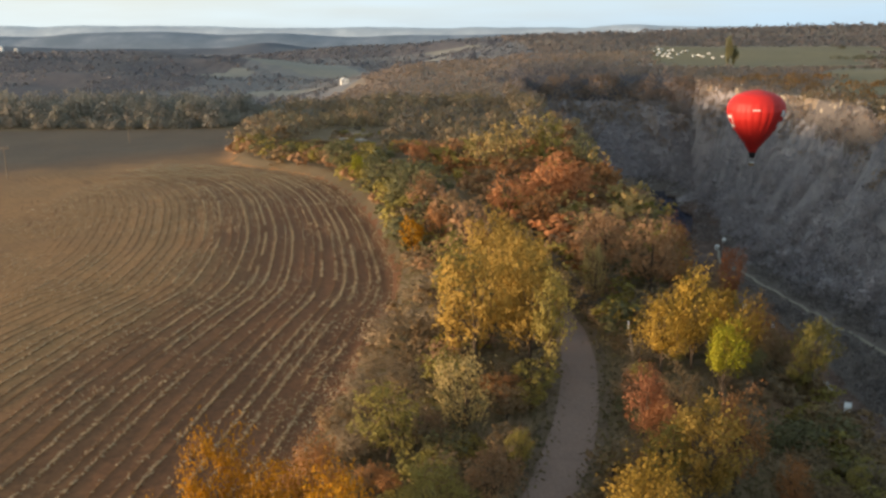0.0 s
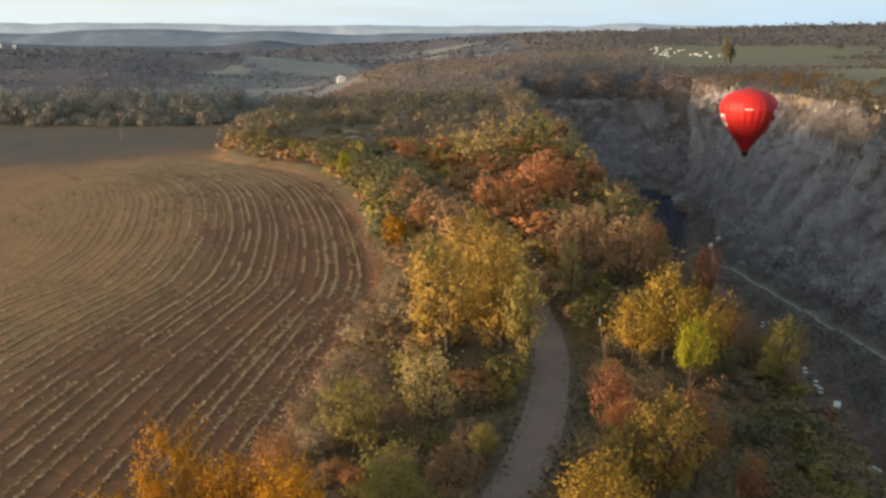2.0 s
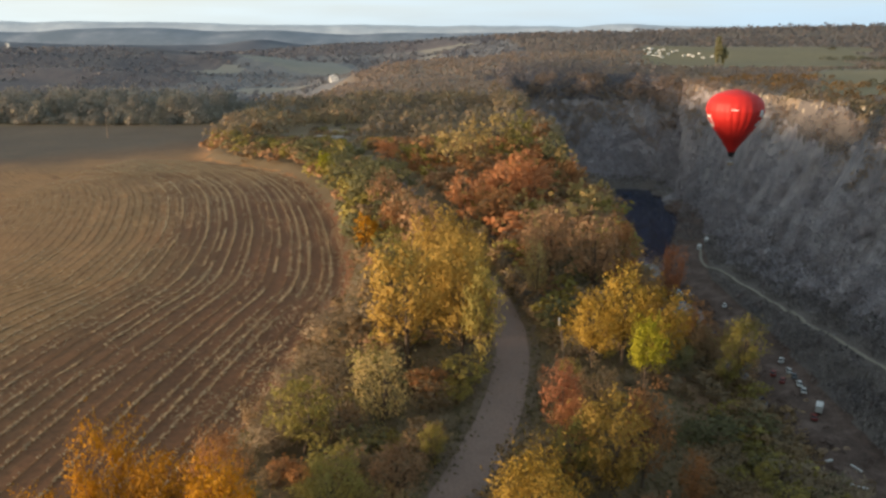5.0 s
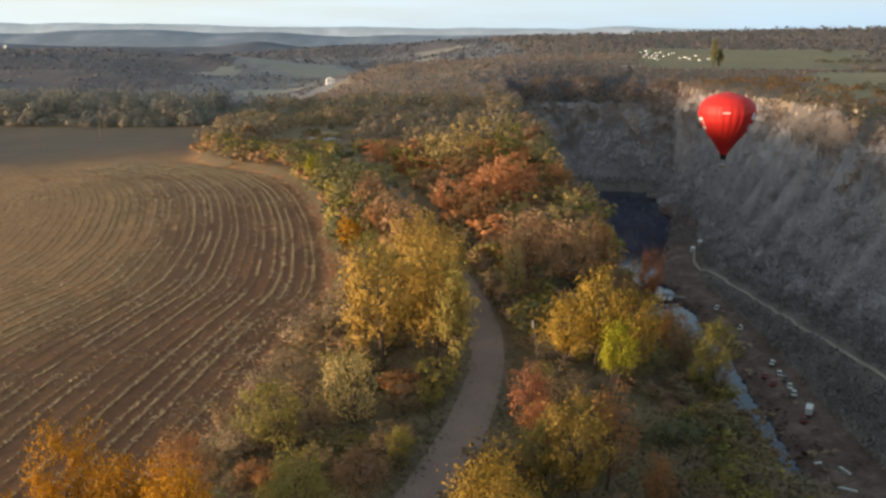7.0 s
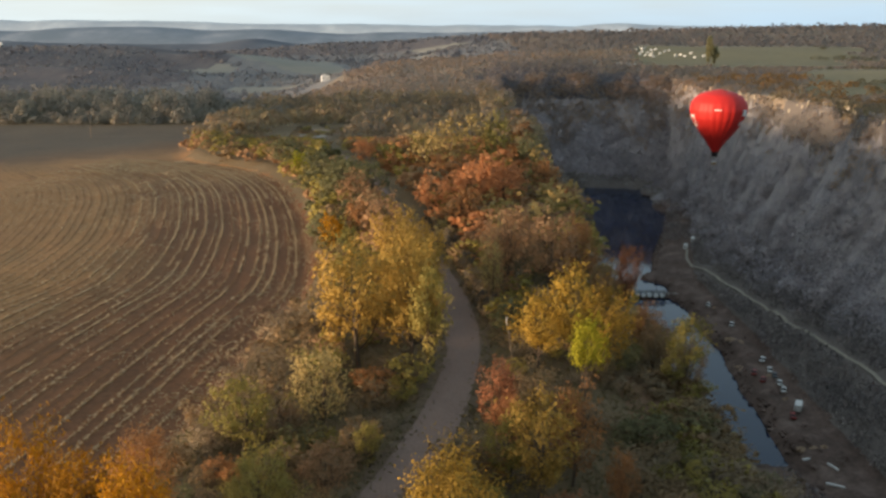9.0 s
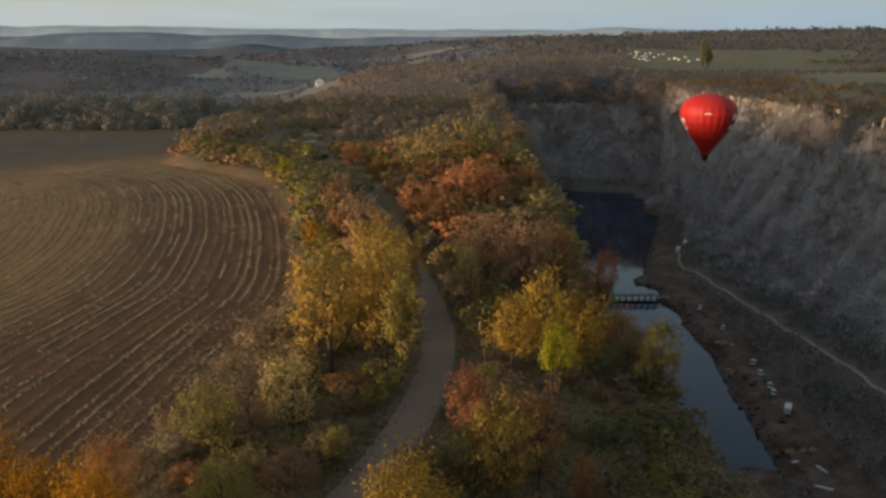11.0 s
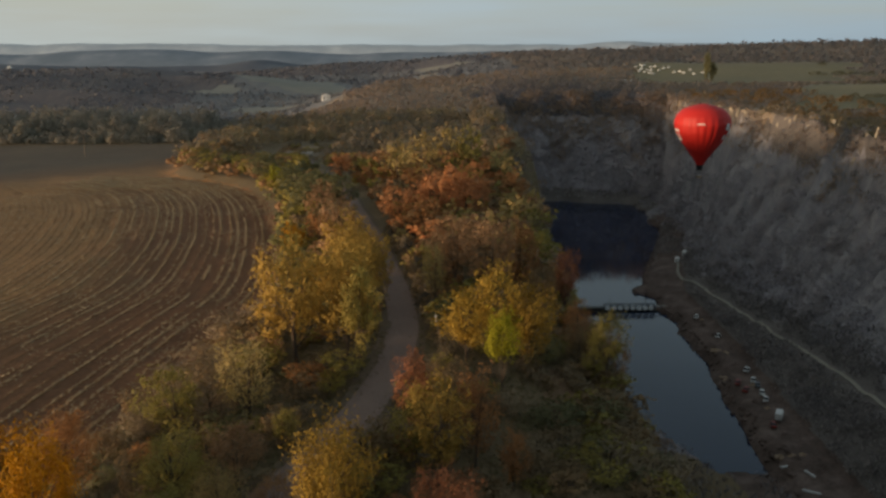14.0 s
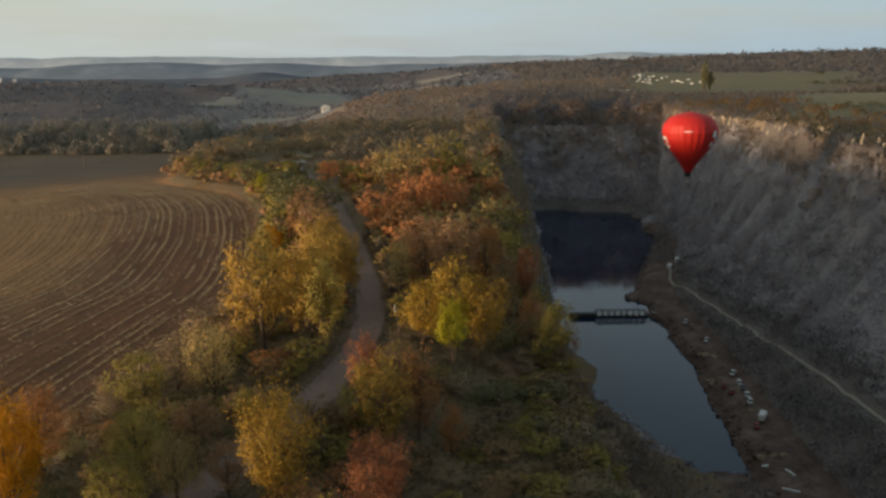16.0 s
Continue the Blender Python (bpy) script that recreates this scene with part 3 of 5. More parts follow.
def zone(x, y, z):
    fe = field_edge(y) + 1.2 * vnoise(x / 5, y / 5, 51, 3)
    k = np.full(len(x), WOOD)
    k[y < 420] = LITTER
    f = (x < fe) & (y < 388 + 0.05 * x)
    k[f] = FIELD
    k[((x - 30.4 - 0.25 * (y - 69)) / 1.9) ** 2 + ((y - 68.5) / 6.5) ** 2 < 1 + 0.6 * vnoise(x / 2, y / 2, 66, 2)] = EARTH
    k[((x + 33 + 0.1 * (y - 318)) / (8 + 5 * vnoise(x / 8, y / 12, 60, 3))) ** 2 + ((y - 314) / 26) ** 2 < 1] = YARD
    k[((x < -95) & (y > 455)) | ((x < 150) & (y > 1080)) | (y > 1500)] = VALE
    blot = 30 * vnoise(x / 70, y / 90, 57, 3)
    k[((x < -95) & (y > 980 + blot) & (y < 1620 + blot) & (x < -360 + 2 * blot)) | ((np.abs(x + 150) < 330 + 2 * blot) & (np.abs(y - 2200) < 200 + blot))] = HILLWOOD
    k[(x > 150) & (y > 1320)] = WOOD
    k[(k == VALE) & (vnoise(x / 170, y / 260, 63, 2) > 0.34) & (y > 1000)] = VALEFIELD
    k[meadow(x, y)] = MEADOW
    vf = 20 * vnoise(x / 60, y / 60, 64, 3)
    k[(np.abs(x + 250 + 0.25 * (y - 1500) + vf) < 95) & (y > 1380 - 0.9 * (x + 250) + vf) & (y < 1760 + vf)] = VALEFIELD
    pit = in_pit(x, y) & (z < -3.5)
    k[pit] = ROCK
    k[pit & (y > 585)] = BACKWALL
    k[pit & (x < 84) & (y < 300)] = LITTER
    k[pit & (x < 84 + 0.02 * (y - 300)) & (y >= 300)] = SLOPE
    k[pit & (x < 84 + 0.02 * (y - 300)) & (y >= 300) & (z > -70)] = BACKWALL
    k[pit & (x < 112) & (y < 212) & (z > -87.8)] = LITTER
    k[pit & (y < 585) & (x > 105) & (x < np.interp(y, [q[1] for q in PATHLINE], [q[0] for q in PATHLINE]) + 8 + 6 * vnoise(x / 15, y / 15, 58, 3)) & (z < -50)] = SLOPE
    k[pit & (y > 585) & (z < -79)] = SLOPE
    k[pit & (x > 165) & (z > -19 + 13 * vnoise(x / 18, y / 26, 67, 3))] = SLOPE
    k[(y > 686) & (z > -26) & (y < 742 + 40 * vnoise(x / 40, y / 40, 68, 3)) & (x > 40) & (x < 205)] = HILLWOOD
    k[pit & (y < 560) & (z < -80) & (x > 100) & (x < np.interp(y, ST, TERR_B) + 1.5)] = TERRACE
    return k


edge_off = field_edge(gy) - gx
stub = np.maximum(sstep(14, 42, edge_off + 7 * vnoise(gx / 12, gy / 20, 53, 3)), sstep(165, 215, gy))
# The far part darkens; evening shadow is put into the soil colour.
far_shade = sstep(238, 372, gy - 0.75 * (gx + 60) + 1.3 * np.clip(-78 - gx, 0, 60) + 12 * vnoise(gx / 30, gy / 30, 54, 3))
ground = tagged(new("ground", mesh_np("ground", np.stack([gx, gy, gz], -1).reshape(-1, 3), gf, G_MATS, (0.5 * stub + 0.5 * far_shade).ravel(), True, zone(cx, cy, cz))),
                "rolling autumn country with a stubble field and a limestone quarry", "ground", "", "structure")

# lake
lake_y = np.arange(60, 700, 6.0)
bm = bmesh.new()
rows_ = []
for yy in lake_y:
    a_, b_ = float(np.interp(yy, ST, FOOT_L)) + 6, float(np.interp(yy, ST, TERR_A)) + 1.5
    rows_.append([bm.verts.new((a_ + (b_ - a_) * u, yy, -88.0)) for u in (0, 0.33, 0.66, 1)])
for r0, r1 in zip(rows_, rows_[1:]):
    for i in range(3):
        bm.faces.new((r0[i], r0[i + 1], r1[i + 1], r1[i]))
lake = part("water", bm, M_water)
tagged(lake, "still dark blue quarry lake mirroring the sky", "water", "", "structure")


def strip(name, pts, width, material, lift, label, cat):
    """A way laid on the ground along pts."""
    p_ = np.array(pts, float)
    s = np.concatenate([[0], np.cumsum(np.linalg.norm(np.diff(p_, axis=0), axis=1))])
    u = np.arange(0, s[-1], 1.2)
    c = np.stack([np.interp(u, s, p_[:, 0]), np.interp(u, s, p_[:, 1])], 1)
    for _ in range(6):
        c[2:-2] = (c[:-4] + c[1:-3] + c[2:-2] + c[3:-1] + c[4:]) / 5
    d = np.gradient(c, axis=0); d /= np.linalg.norm(d, axis=1)[:, None]
    n = np.stack([d[:, 1], -d[:, 0]], 1)
    offs = np.array([-0.5, -0.25, 0, 0.25, 0.5])
    w = width * (1 - 0.25 * sstep(90, 125, c[:, 1]) * (width > 3)) * (1 + (0.10 if width < 5 else 0.3) * vnoise(u / (6 if width < 5 else 2.5), u * 0 + 3, 61, 3))
    P = c[:, None] + n[:, None] * (offs[None, :, None] * w[:, None, None])
    zc = np.stack([land(P[:, k, 0], P[:, k, 1]) for k in range(5)], 1)
    zz = np.maximum(zc, zc.mean(1, keepdims=True)) + lift + np.array([0, 0.04, 0.06, 0.04, 0])[None]
    V = np.concatenate([P, zz[..., None]], -1).reshape(-1, 3)
    i, j = np.meshgrid(np.arange(len(c) - 1), np.arange(4), indexing="ij")
    F = np.stack([i * 5 + j, i * 5 + j + 1, (i + 1) * 5 + j + 1, (i + 1) * 5 + j], -1).reshape(-1, 4)
    return tagged(new(name, mesh_np(name, V, F, [material], None, True)), label, cat, "", "structure")


ROAD = [(-14, 0), (-4, 25), (4, 43), (8.2, 53), (10.6, 60), (12.6, 68), (13.9, 76), (14.4, 84), (13.9, 93), (12.6, 103), (10.8, 115), (6.9, 136), (1.4, 161), (-2.7, 181), (-9, 205), (-22, 250), (-32, 300)]
strip("road_shoulder", ROAD, 5.6, M_shoulder, 0.05, "worn brown earth along both sides of the lane", "verge")
strip("road", ROAD, 3.7, M_road, 0.10, "narrow grey-brown asphalt lane between hedges", "road")
strip("quarry_path", PATHLINE, 1.3, M_path, 0.12, "pale dirt path along the quarry slope", "path")

# ---- trees ----
def tree_shape(seed, h, r, nclus, nleaf, size, twigs=False, spread=0.13, foot=0.16, plume=1.0):
    """Trunk with limbs, and a crown of leaves in uneven clumps."""
    rng = np.random.default_rng(seed)
    d = rng.normal(size=(nclus, 3)); d /= np.linalg.norm(d, axis=1)[:, None]
    lob = rng.normal(size=(7, 3)); lob /= np.linalg.norm(lob, axis=1)[:, None]
    k = 0.70 + 0.42 * np.clip((d @ lob.T) ** 5, -0.4, 1).max(1)
    rad = rng.uniform(0.25, 1, nclus) ** 0.45
    c = d * (rad * k)[:, None] * np.array([r, r, h * (1 - foot) / 2]) + np.array([0, 0, h * (1 + foot) / 2])
    c[:, 2] = np.maximum(c[:, 2], h * foot * 0.7)
    who = rng.integers(0, nclus, nleaf)
    w = rng.uniform(0.6, 1.3, nclus)
    lc = c[who] + np.clip(rng.normal(size=(nleaf, 3)), -1.7, 1.7) * (r * spread * w[who])[:, None] * np.array([1, 1, 0.85])
    rise = d * np.array([1, 1, 0.5]) + np.array([0, 0, 0.7])      # each clump sprays outward and up along its twig
    rise /= np.linalg.norm(rise, axis=1)[:, None]
    lc += rise[who] * (np.clip(rng.normal(size=nleaf), -1.6, 1.6) * r * spread * plume * w[who])[:, None]
    lc[:, 2] = np.maximum(lc[:, 2], 0.15)
    out = (lc - np.array([0, 0, h * 0.40])) / np.array([r, r, h * 0.5]) + 0.5 * (lc - c[who]) / (r * spread)
    out /= np.linalg.norm(out, axis=1)[:, None] + 1e-9
    crown = quads(lc, size * rng.uniform(0.55, 1.35, nleaf), rng, 0.09 if twigs else 0.62, 0.0, out) + (out,)
    zz = np.linspace(0, h * 0.72, 7)
    bend = rng.normal(size=2) * r * 0.10
    tr = np.stack([bend[0] * np.sin(zz / h * 3), bend[1] * np.sin(zz / h * 2.4), zz - 0.3], 1)
    rb = 0.022 * h + 0.03
    tubes = [tube(tr, np.linspace(rb, rb * 0.3, 7), 6)]
    for i in rng.permutation(nclus)[:22 if nleaf > 2000 else 12]:
        t0 = rng.uniform(0.2, 0.8)
        a = np.array([np.interp(t0 * 6, np.arange(7), tr[:, q]) for q in range(3)])
        b = c[i]
        mid = (a + b) / 2 + np.array([0, 0, -0.06 * h]) + rng.normal(size=3) * 0.15
        tubes.append(tube([a, mid, b], [rb * 0.38 * (1.1 - t0), rb * 0.22, 0.012], 4))
    return join(tubes), crown


PROTO, RAW, THICK = {}, {}, {}
LABELS = {
    "golden": "broad tree with golden yellow autumn leaves", "orange": "slender tree with vivid orange autumn leaves",
    "red": "tree with rusty red autumn leaves", "rust": "tree with rust-brown autumn leaves", "lime": "young tree with bright yellow-green leaves",
    "olive": "tree with thinning olive-green leaves", "green": "rounded tree still grey-green in leaf", "tan": "thinning tree with pale tan leaves",
    "brown": "bushy tree with dull brown leaves", "dull": "half-bare tree with withered grey-brown leaves", "dusky": "tall dusky tree with dark brown-olive leaves", "yellow": "twiggy tree with bright yellow autumn leaves", "copper": "spreading tree with copper-orange autumn leaves",
    "ashen": "leafless ash-grey tree on the quarry wall", "bare": "leafless grey-brown shrub of fine twigs"}


def proto(kind, lod, v):
    key = (kind, lod, v)
    if key not in PROTO:
        seed = sum(ord(q) for q in kind) * 31 + lod * 7 + v * 101
        n, s, nc = ((3400, 0.156, 120), (920, 0.285, 80), (220, 0.61, 44), (8200, 0.103, 150))[lod]
        plume = {"yellow": 1.7, "orange": 0.8, "red": 1.0, "tan": 1.2, "rust": 1.0}.get(kind, 0.5)
        thin = {"tan": 0.6, "olive": 0.8, "brown": 0.8, "dull": 0.7, "golden": 1.1, "orange": 1.15, "yellow": 1.2, "lime": 1.0}.get(kind, 0.9)
        if kind in ("bare", "ashen"):
            (tv, tf), (cv, cf, ck, co) = tree_shape(seed, 9, 3.6, nc, int(n * 1.1), s * 2.1, True, 0.22, 0.05)
        else:
            (tv, tf), (cv, cf, ck, co) = tree_shape(seed, 9, 3.6, nc, int(n * thin), s, False, 0.115, 0.42 if kind == "lime" else 0.16, plume)
        RAW[key] = (cv, cf, ck, co)
        PROTO[key] = (mesh_np("trunk", tv, tf, [M_bark], None, True), soften(mesh_np("crown", cv, cf, [LEAF[kind]]), ck, co, 0.6))
    return PROTO[key]


def plant(kind, x, y, height, r, lod=None, name="tree", label="", group="", sink=0.0, rng=random):
    d = math.hypot(x, y)
    lod = (3 if d < 48 else 0 if d < 80 else 1 if d < 150 else 2) if lod is None else lod
    tm, cm = proto(kind, lod, rng.randrange(3 if lod in (0, 3) else 2))
    z = float(land(np.array([x]), np.array([y]))[0]) - sink
    ob = new(name)
    ob.empty_display_size = 0.3
    ob.matrix_world = Matrix.LocRotScale((x, y, z), Euler((0, 0, rng.uniform(0, 6.28))), (r / 3.6, r / 3.6, height / 9))
    tagged(ob, label or LABELS[kind], "shrub" if name == "shrub" else "tree", group)
    for nm, me in (("trunk", tm), ("crown", cm)):
        c = new(nm, me); c.parent = ob
    return ob


# trees that stand out: kind, x, y, top, crown radius
STAND = [
    ("orange", -5.4, 38, 9.8, 2.3), ("orange", -9.2, 40.5, 8.9, 2.4), ("orange", -12.8, 41.5, 9.6, 2.5), ("orange", -15.4, 38.5, 7.6, 2.3), ("rust", -8.2, 47, 6.2, 2.4),
    ("olive", -4.4, 58, 5.6, 3.0), ("tan", 1.6, 60.5, 7.8, 2.9), ("golden", 3.4, 75.5, 11.6, 4.4), ("golden", 8.7, 76.0, 11.0, 3.8), ("golden", 8.8, 88.0, 9.2, 2.8), 
    ("olive", 1.5, 86, 10.8, 3.0), ("tan", 17.9, 92, 8.9, 1.8), ("olive", 10.5, 73.4, 11.2, 2.3), ("orange", -4.4, 120, 4.6, 1.9), ("rust", -0.5, 122, 6.2, 2.4), ("olive", -0.5, 46.5, 4.8, 3.0),
    ("brown", 3.4, 49.5, 4.4, 2.4), ("olive", 6.0, 55.5, 2.6, 1.3), ("yellow", 11.6, 40.2, 8.8, 2.9), ("red", 16.4, 59, 6.5, 1.7), ("copper", 17.0, 56.6, 4.6, 1.7), ("dull", 19.2, 60.5, 5.2, 2.6), ("golden", 18.4, 50.2, 7.2, 2.9), ("olive", 16.6, 52.4, 5.2, 2.0),
    ("rust", 21.4, 52.8, 7.2, 2.2), ("rust", 24.2, 49.4, 3.6, 1.3), ("olive", 30.6, 53, 0.9, 0.9), ("green", 29.0, 73.6, 2.4, 2.3), ("olive", 34.4, 72.5, 1.6, 1.3), ("red", 18.8, 39.4, 5.4, 2.7), ("yellow", 21.3, 73.5, 7.4, 2.6), ("yellow", 24.6, 74.5, 9.8, 2.7),
    ("yellow", 28.0, 73, 7.8, 2.5), ("lime", 24.4, 65.2, 7.4, 1.9), ("dull", 31.6, 93, 5.2, 2.0), ("red", 34.6, 94, 7.0, 1.8), ("brown", 25.4, 95, 10.2, 4.2), ("brown", 20.5, 101, 9.6, 3.8),
    ("rust", 29.5, 101, 8.6, 3.4), ("olive", 35.8, 73.0, 5.6, 2.2), ("brown", 35.0, 79, 2.2, 2.4), ("brown", 37.4, 76.5, 1.2, 1.8), ("rust", 34.0, 82, 3.4, 1.8), ("dull", 33.2, 76, 3.0, 1.6), ("tan", 13.5, 33, 4.0, 1.9), ("orange", 14.6, 31, 3.2, 1.2),
    ("copper", 11.4, 136, 8.4, 4.0), ("copper", 17.5, 140, 10.2, 4.6), ("copper", 23.5, 142, 9.4, 4.6), ("copper", 21.0, 149, 10.6, 4.4), ("rust", 15.5, 128, 7.5, 3.6),
    ("tan", 9.5, 186, 10.6, 4.6), ("tan", 15.0, 196, 11.6, 5.0), ("tan", 20.6, 202, 13.0, 4.6), ("olive", 26.5, 199, 11.4, 4.2), ("green", 33.4, 193.5, 8.0, 3.4),
    ("copper", -6.0, 197, 5.6, 3.0), ("green", -5.6, 150, 8.4, 5.2), ("green", -12.5, 171, 6.2, 4.6), ("green", -1.2, 158, 6.4, 3.8), ("green", -22.5, 191, 6.2, 5.4), ("green", -13.8, 180, 4.4, 3.8), ("lime", -18.6, 179, 4.8, 2.2),
    ("golden", 8.4, 84.5, 10.2, 3.5), ("golden", 7.8, 93.5, 9.3, 3.5), ("golden", 9.9, 95.5, 8.2, 2.9), ("golden", 6.4, 101, 9.4, 3.4), ("dull", 8.6, 104, 6.4, 3.0), ("brown", 4.0, 112, 8.6, 3.6), ("dull", 2.6, 124, 8.0, 3.4), ("tan", 4.0, 42, 4.4, 2.4), ("brown", 7.4, 43.2, 3.6, 1.8), ("olive", 1.0, 39, 5.0, 2.6), ("brown", 0.4, 131, 7.0, 3.0), ("green", -8.5, 166, 6.5, 3.6), ("brown", -3.4, 142, 7.4, 3.2),
    ("tan", -58, 272, 0.6, 3.4), ("rust", -46, 258, -2.0, 3.2), ("green", -56, 258, -0.4, 4.2), ("olive", -60, 262, 0.0, 4.2), ("green", -47, 252, -0.8, 4.0), ("brown", -33, 256, -2.6, 3.4),
]
for kind, x, y, top, r in STAND:
    g = float(land(np.array([x]), np.array([y]))[0])
    plant(kind, x, y, top - g + 0.2, r, 3 if math.hypot(x, y) < 48 else 0 if math.hypot(x, y) < 112 else 1)


def road_gap(x, y):
    return float(np.min(np.hypot(*(np.array([[x], [y]]) - road_pts))))


rp = np.array(ROAD, float)
ru = np.linspace(0, len(rp) - 1, 400)
road_pts = np.stack([np.interp(ru, np.arange(len(rp)), rp[:, 0]), np.interp(ru, np.arange(len(rp)), rp[:, 1])])
rng_p = random.Random(5)
spots = [(x, y, r) for _, x, y, _, r in STAND]


def clear(x, y, r):
    return all((x - a) ** 2 + (y - b) ** 2 > (0.43 * (r + c)) ** 2 for a, b, c in spots)


def rim_x(y):
    e = float(np.interp(y, ST, RIM_L))
    if y < 75:
        e = min(e, float(np.interp(-y, [-v for v in RIM_NY], RIM_NX)))
    return e


# hedges and thickets between field, lane and rim
tries = shrubs = 0
while tries < 26000 and len(spots) < 800:
    tries += 1
    y = 26 + 244 * rng_p.random() ** 1.35
    lo, hi = float(field_edge(y)) + 1.0, rim_x(y) + 1.0
    x = rng_p.uniform(lo, hi)
    left = x < float(np.interp(y, rp[:, 1], rp[:, 0]))
    gap = road_gap(x, y)
    far = y > 110
    r = rng_p.uniform(1.1, 2.7) if not far else rng_p.uniform(2.2, 4.2)
    h = r * rng_p.uniform(1.1, 1.8) if not far else r * rng_p.uniform(1.4, 2.0)
    if x > 17 and y < 68:
        h *= 0.75
    if x - lo < 6:
        h = min(h, 3.4 if y < 120 else 5.4); r = min(r, 2.2 if y < 120 else 3.4)
    if y > 222 and x > -52:
        h = min(h, 1.8 + (290 - y) * 0.05); r = min(r, 2.6)
    if x > 33 and y < 110:
        h = min(h, 2.2)
    if ((x - 30.4 - 0.25 * (y - 69)) / (2.2 + r)) ** 2 + ((y - 68.5) / (6.5 + r)) ** 2 < 0.8:
        continue
    if gap < 2.3 + r * 0.7 or not clear(x, y, r) or (y > 274 and abs(x + 36) < 16):
        continue
    if far:
        kind = rng_p.choice(("brown", "olive", "dull", "olive", "tan" if not left else "green", "dull", "green" if left else "rust", "brown", "copper" if not left else "olive"))
    elif x - lo < 8 and y > 55:
        kind = rng_p.choice(("bare", "bare", "dull", "bare", "dull"))
    else:
        kind = rng_p.choice(("olive", "dull", "bare", "rust", "olive", "dull", "green", "brown"))
        if x > 17 and y < 84:
            kind = rng_p.choice(("dull", "bare", "dull", "green", "dull", "bare", "olive"))
    spots.append((x, y, r))
    shrub = h <= 4.5
    if (shrub and (y > 78 or shrubs > 285)) or y > 150:
        THICK.setdefault(kind, []).append((x, y, h, r))
        continue
    shrubs += shrub
    plant(kind, x, y, h, r, 1 if math.hypot(x, y) < 95 else 2, "shrub" if shrub else "tree", "" if kind != "brown" or not shrub else "low tangled brown shrub beside the lane", "thicket between field and quarry", 0.2, rng_p)

# dark hedge on the outer side of the lane's bend
y = 88.0
while y < 138:
    x = float(np.interp(y, [p[1] for p in ROAD], [p[0] for p in ROAD])) + rng_p.uniform(2.9, 3.9)
    THICK.setdefault(rng_p.choice(("dusky", "bare", "dull")), []).append((x, y, rng_p.uniform(2.2, 3.8), rng_p.uniform(1.2, 1.9)))
    y += rng_p.uniform(1.3, 2.4)

# trees along the quarry's edge
y = 84.0
while y < 420:
    x = rim_x(y) - rng_p.uniform(-1.5, 3.5)
    r = rng_p.uniform(2.0, 3.6) if y > 106 else rng_p.uniform(1.2, 1.8)
    plant(rng_p.choice(("brown", "rust", "olive", "brown", "tan", "bare") if y > 112 else ("brown", "olive")), x, y, r * rng_p.uniform(1.9, 2.7), r, None, "tree", "", "trees along the quarry rim", 0.3, rng_p)
    y += rng_p.uniform(3.5, 7.0)

# bushes that break up the gravel yard
for _ in range(26):
    a, q = rng_p.uniform(0, 6.28), rng_p.uniform(0.45, 1.15)
    THICK.setdefault(rng_p.choice(("dull", "olive", "dusky", "bare")), []).append((-33 + 9 * q * math.cos(a), 314 + 28 * q * math.sin(a), rng_p.uniform(1.5, 3.5), rng_p.uniform(1.4, 2.6)))

# low growth over the quarry's near edge
for _ in range(420):
    y = rng_p.uniform(48, 132)
    x = rim_x(y) + rng_p.uniform(-2, 16)
    THICK.setdefault(rng_p.choice(("dull", "olive", "dull", "bare")), []).append((x, y, rng_p.uniform(1.2, 2.2), rng_p.uniform(1.0, 1.8)))

def join_growth(growth, name, cat):
    """One mesh for each kind of the many bushes or trees given as (x, y, height, radius)."""
    for kind, spots_ in growth.items():
        vs, fs, ns, o = [], [], [], 0
        for x, y, h, r in spots_:
            key = (kind, 2, rng_p.randrange(2))
            proto(*key)
            cv, cf, ck, co = RAW[key]
            a = rng_p.uniform(0, 6.28)
            m = np.array([[math.cos(a), -math.sin(a), 0], [math.sin(a), math.cos(a), 0], [0, 0, 1]])
            z = float(land(np.array([x]), np.array([y]))[0]) - 0.2
            vs.append((cv * np.array([r / 3.6, r / 3.6, h / 9])) @ m.T + np.array([x, y, z]))
            fs.append(cf + o); o += len(cv)
            ns.append((ck * 0.28 + co * 0.72) @ m.T)
        ns = np.repeat(np.concatenate(ns), 4, axis=0)
        me = mesh_np(name, np.concatenate(vs), np.concatenate(fs), [LEAF[kind]], None, True)
        me.normals_split_custom_set_from_vertices(ns / (np.linalg.norm(ns, axis=1)[:, None] + 1e-9))
        words = {"woodland": ("trees", "trees")}.get(name, ("undergrowth", "undergrowth"))
        tagged(new(name, me), LABELS[kind].replace("tree", words[0]).replace("shrub", words[1]), cat, "", "stuff")


join_growth(THICK, "thicket", "undergrowth")

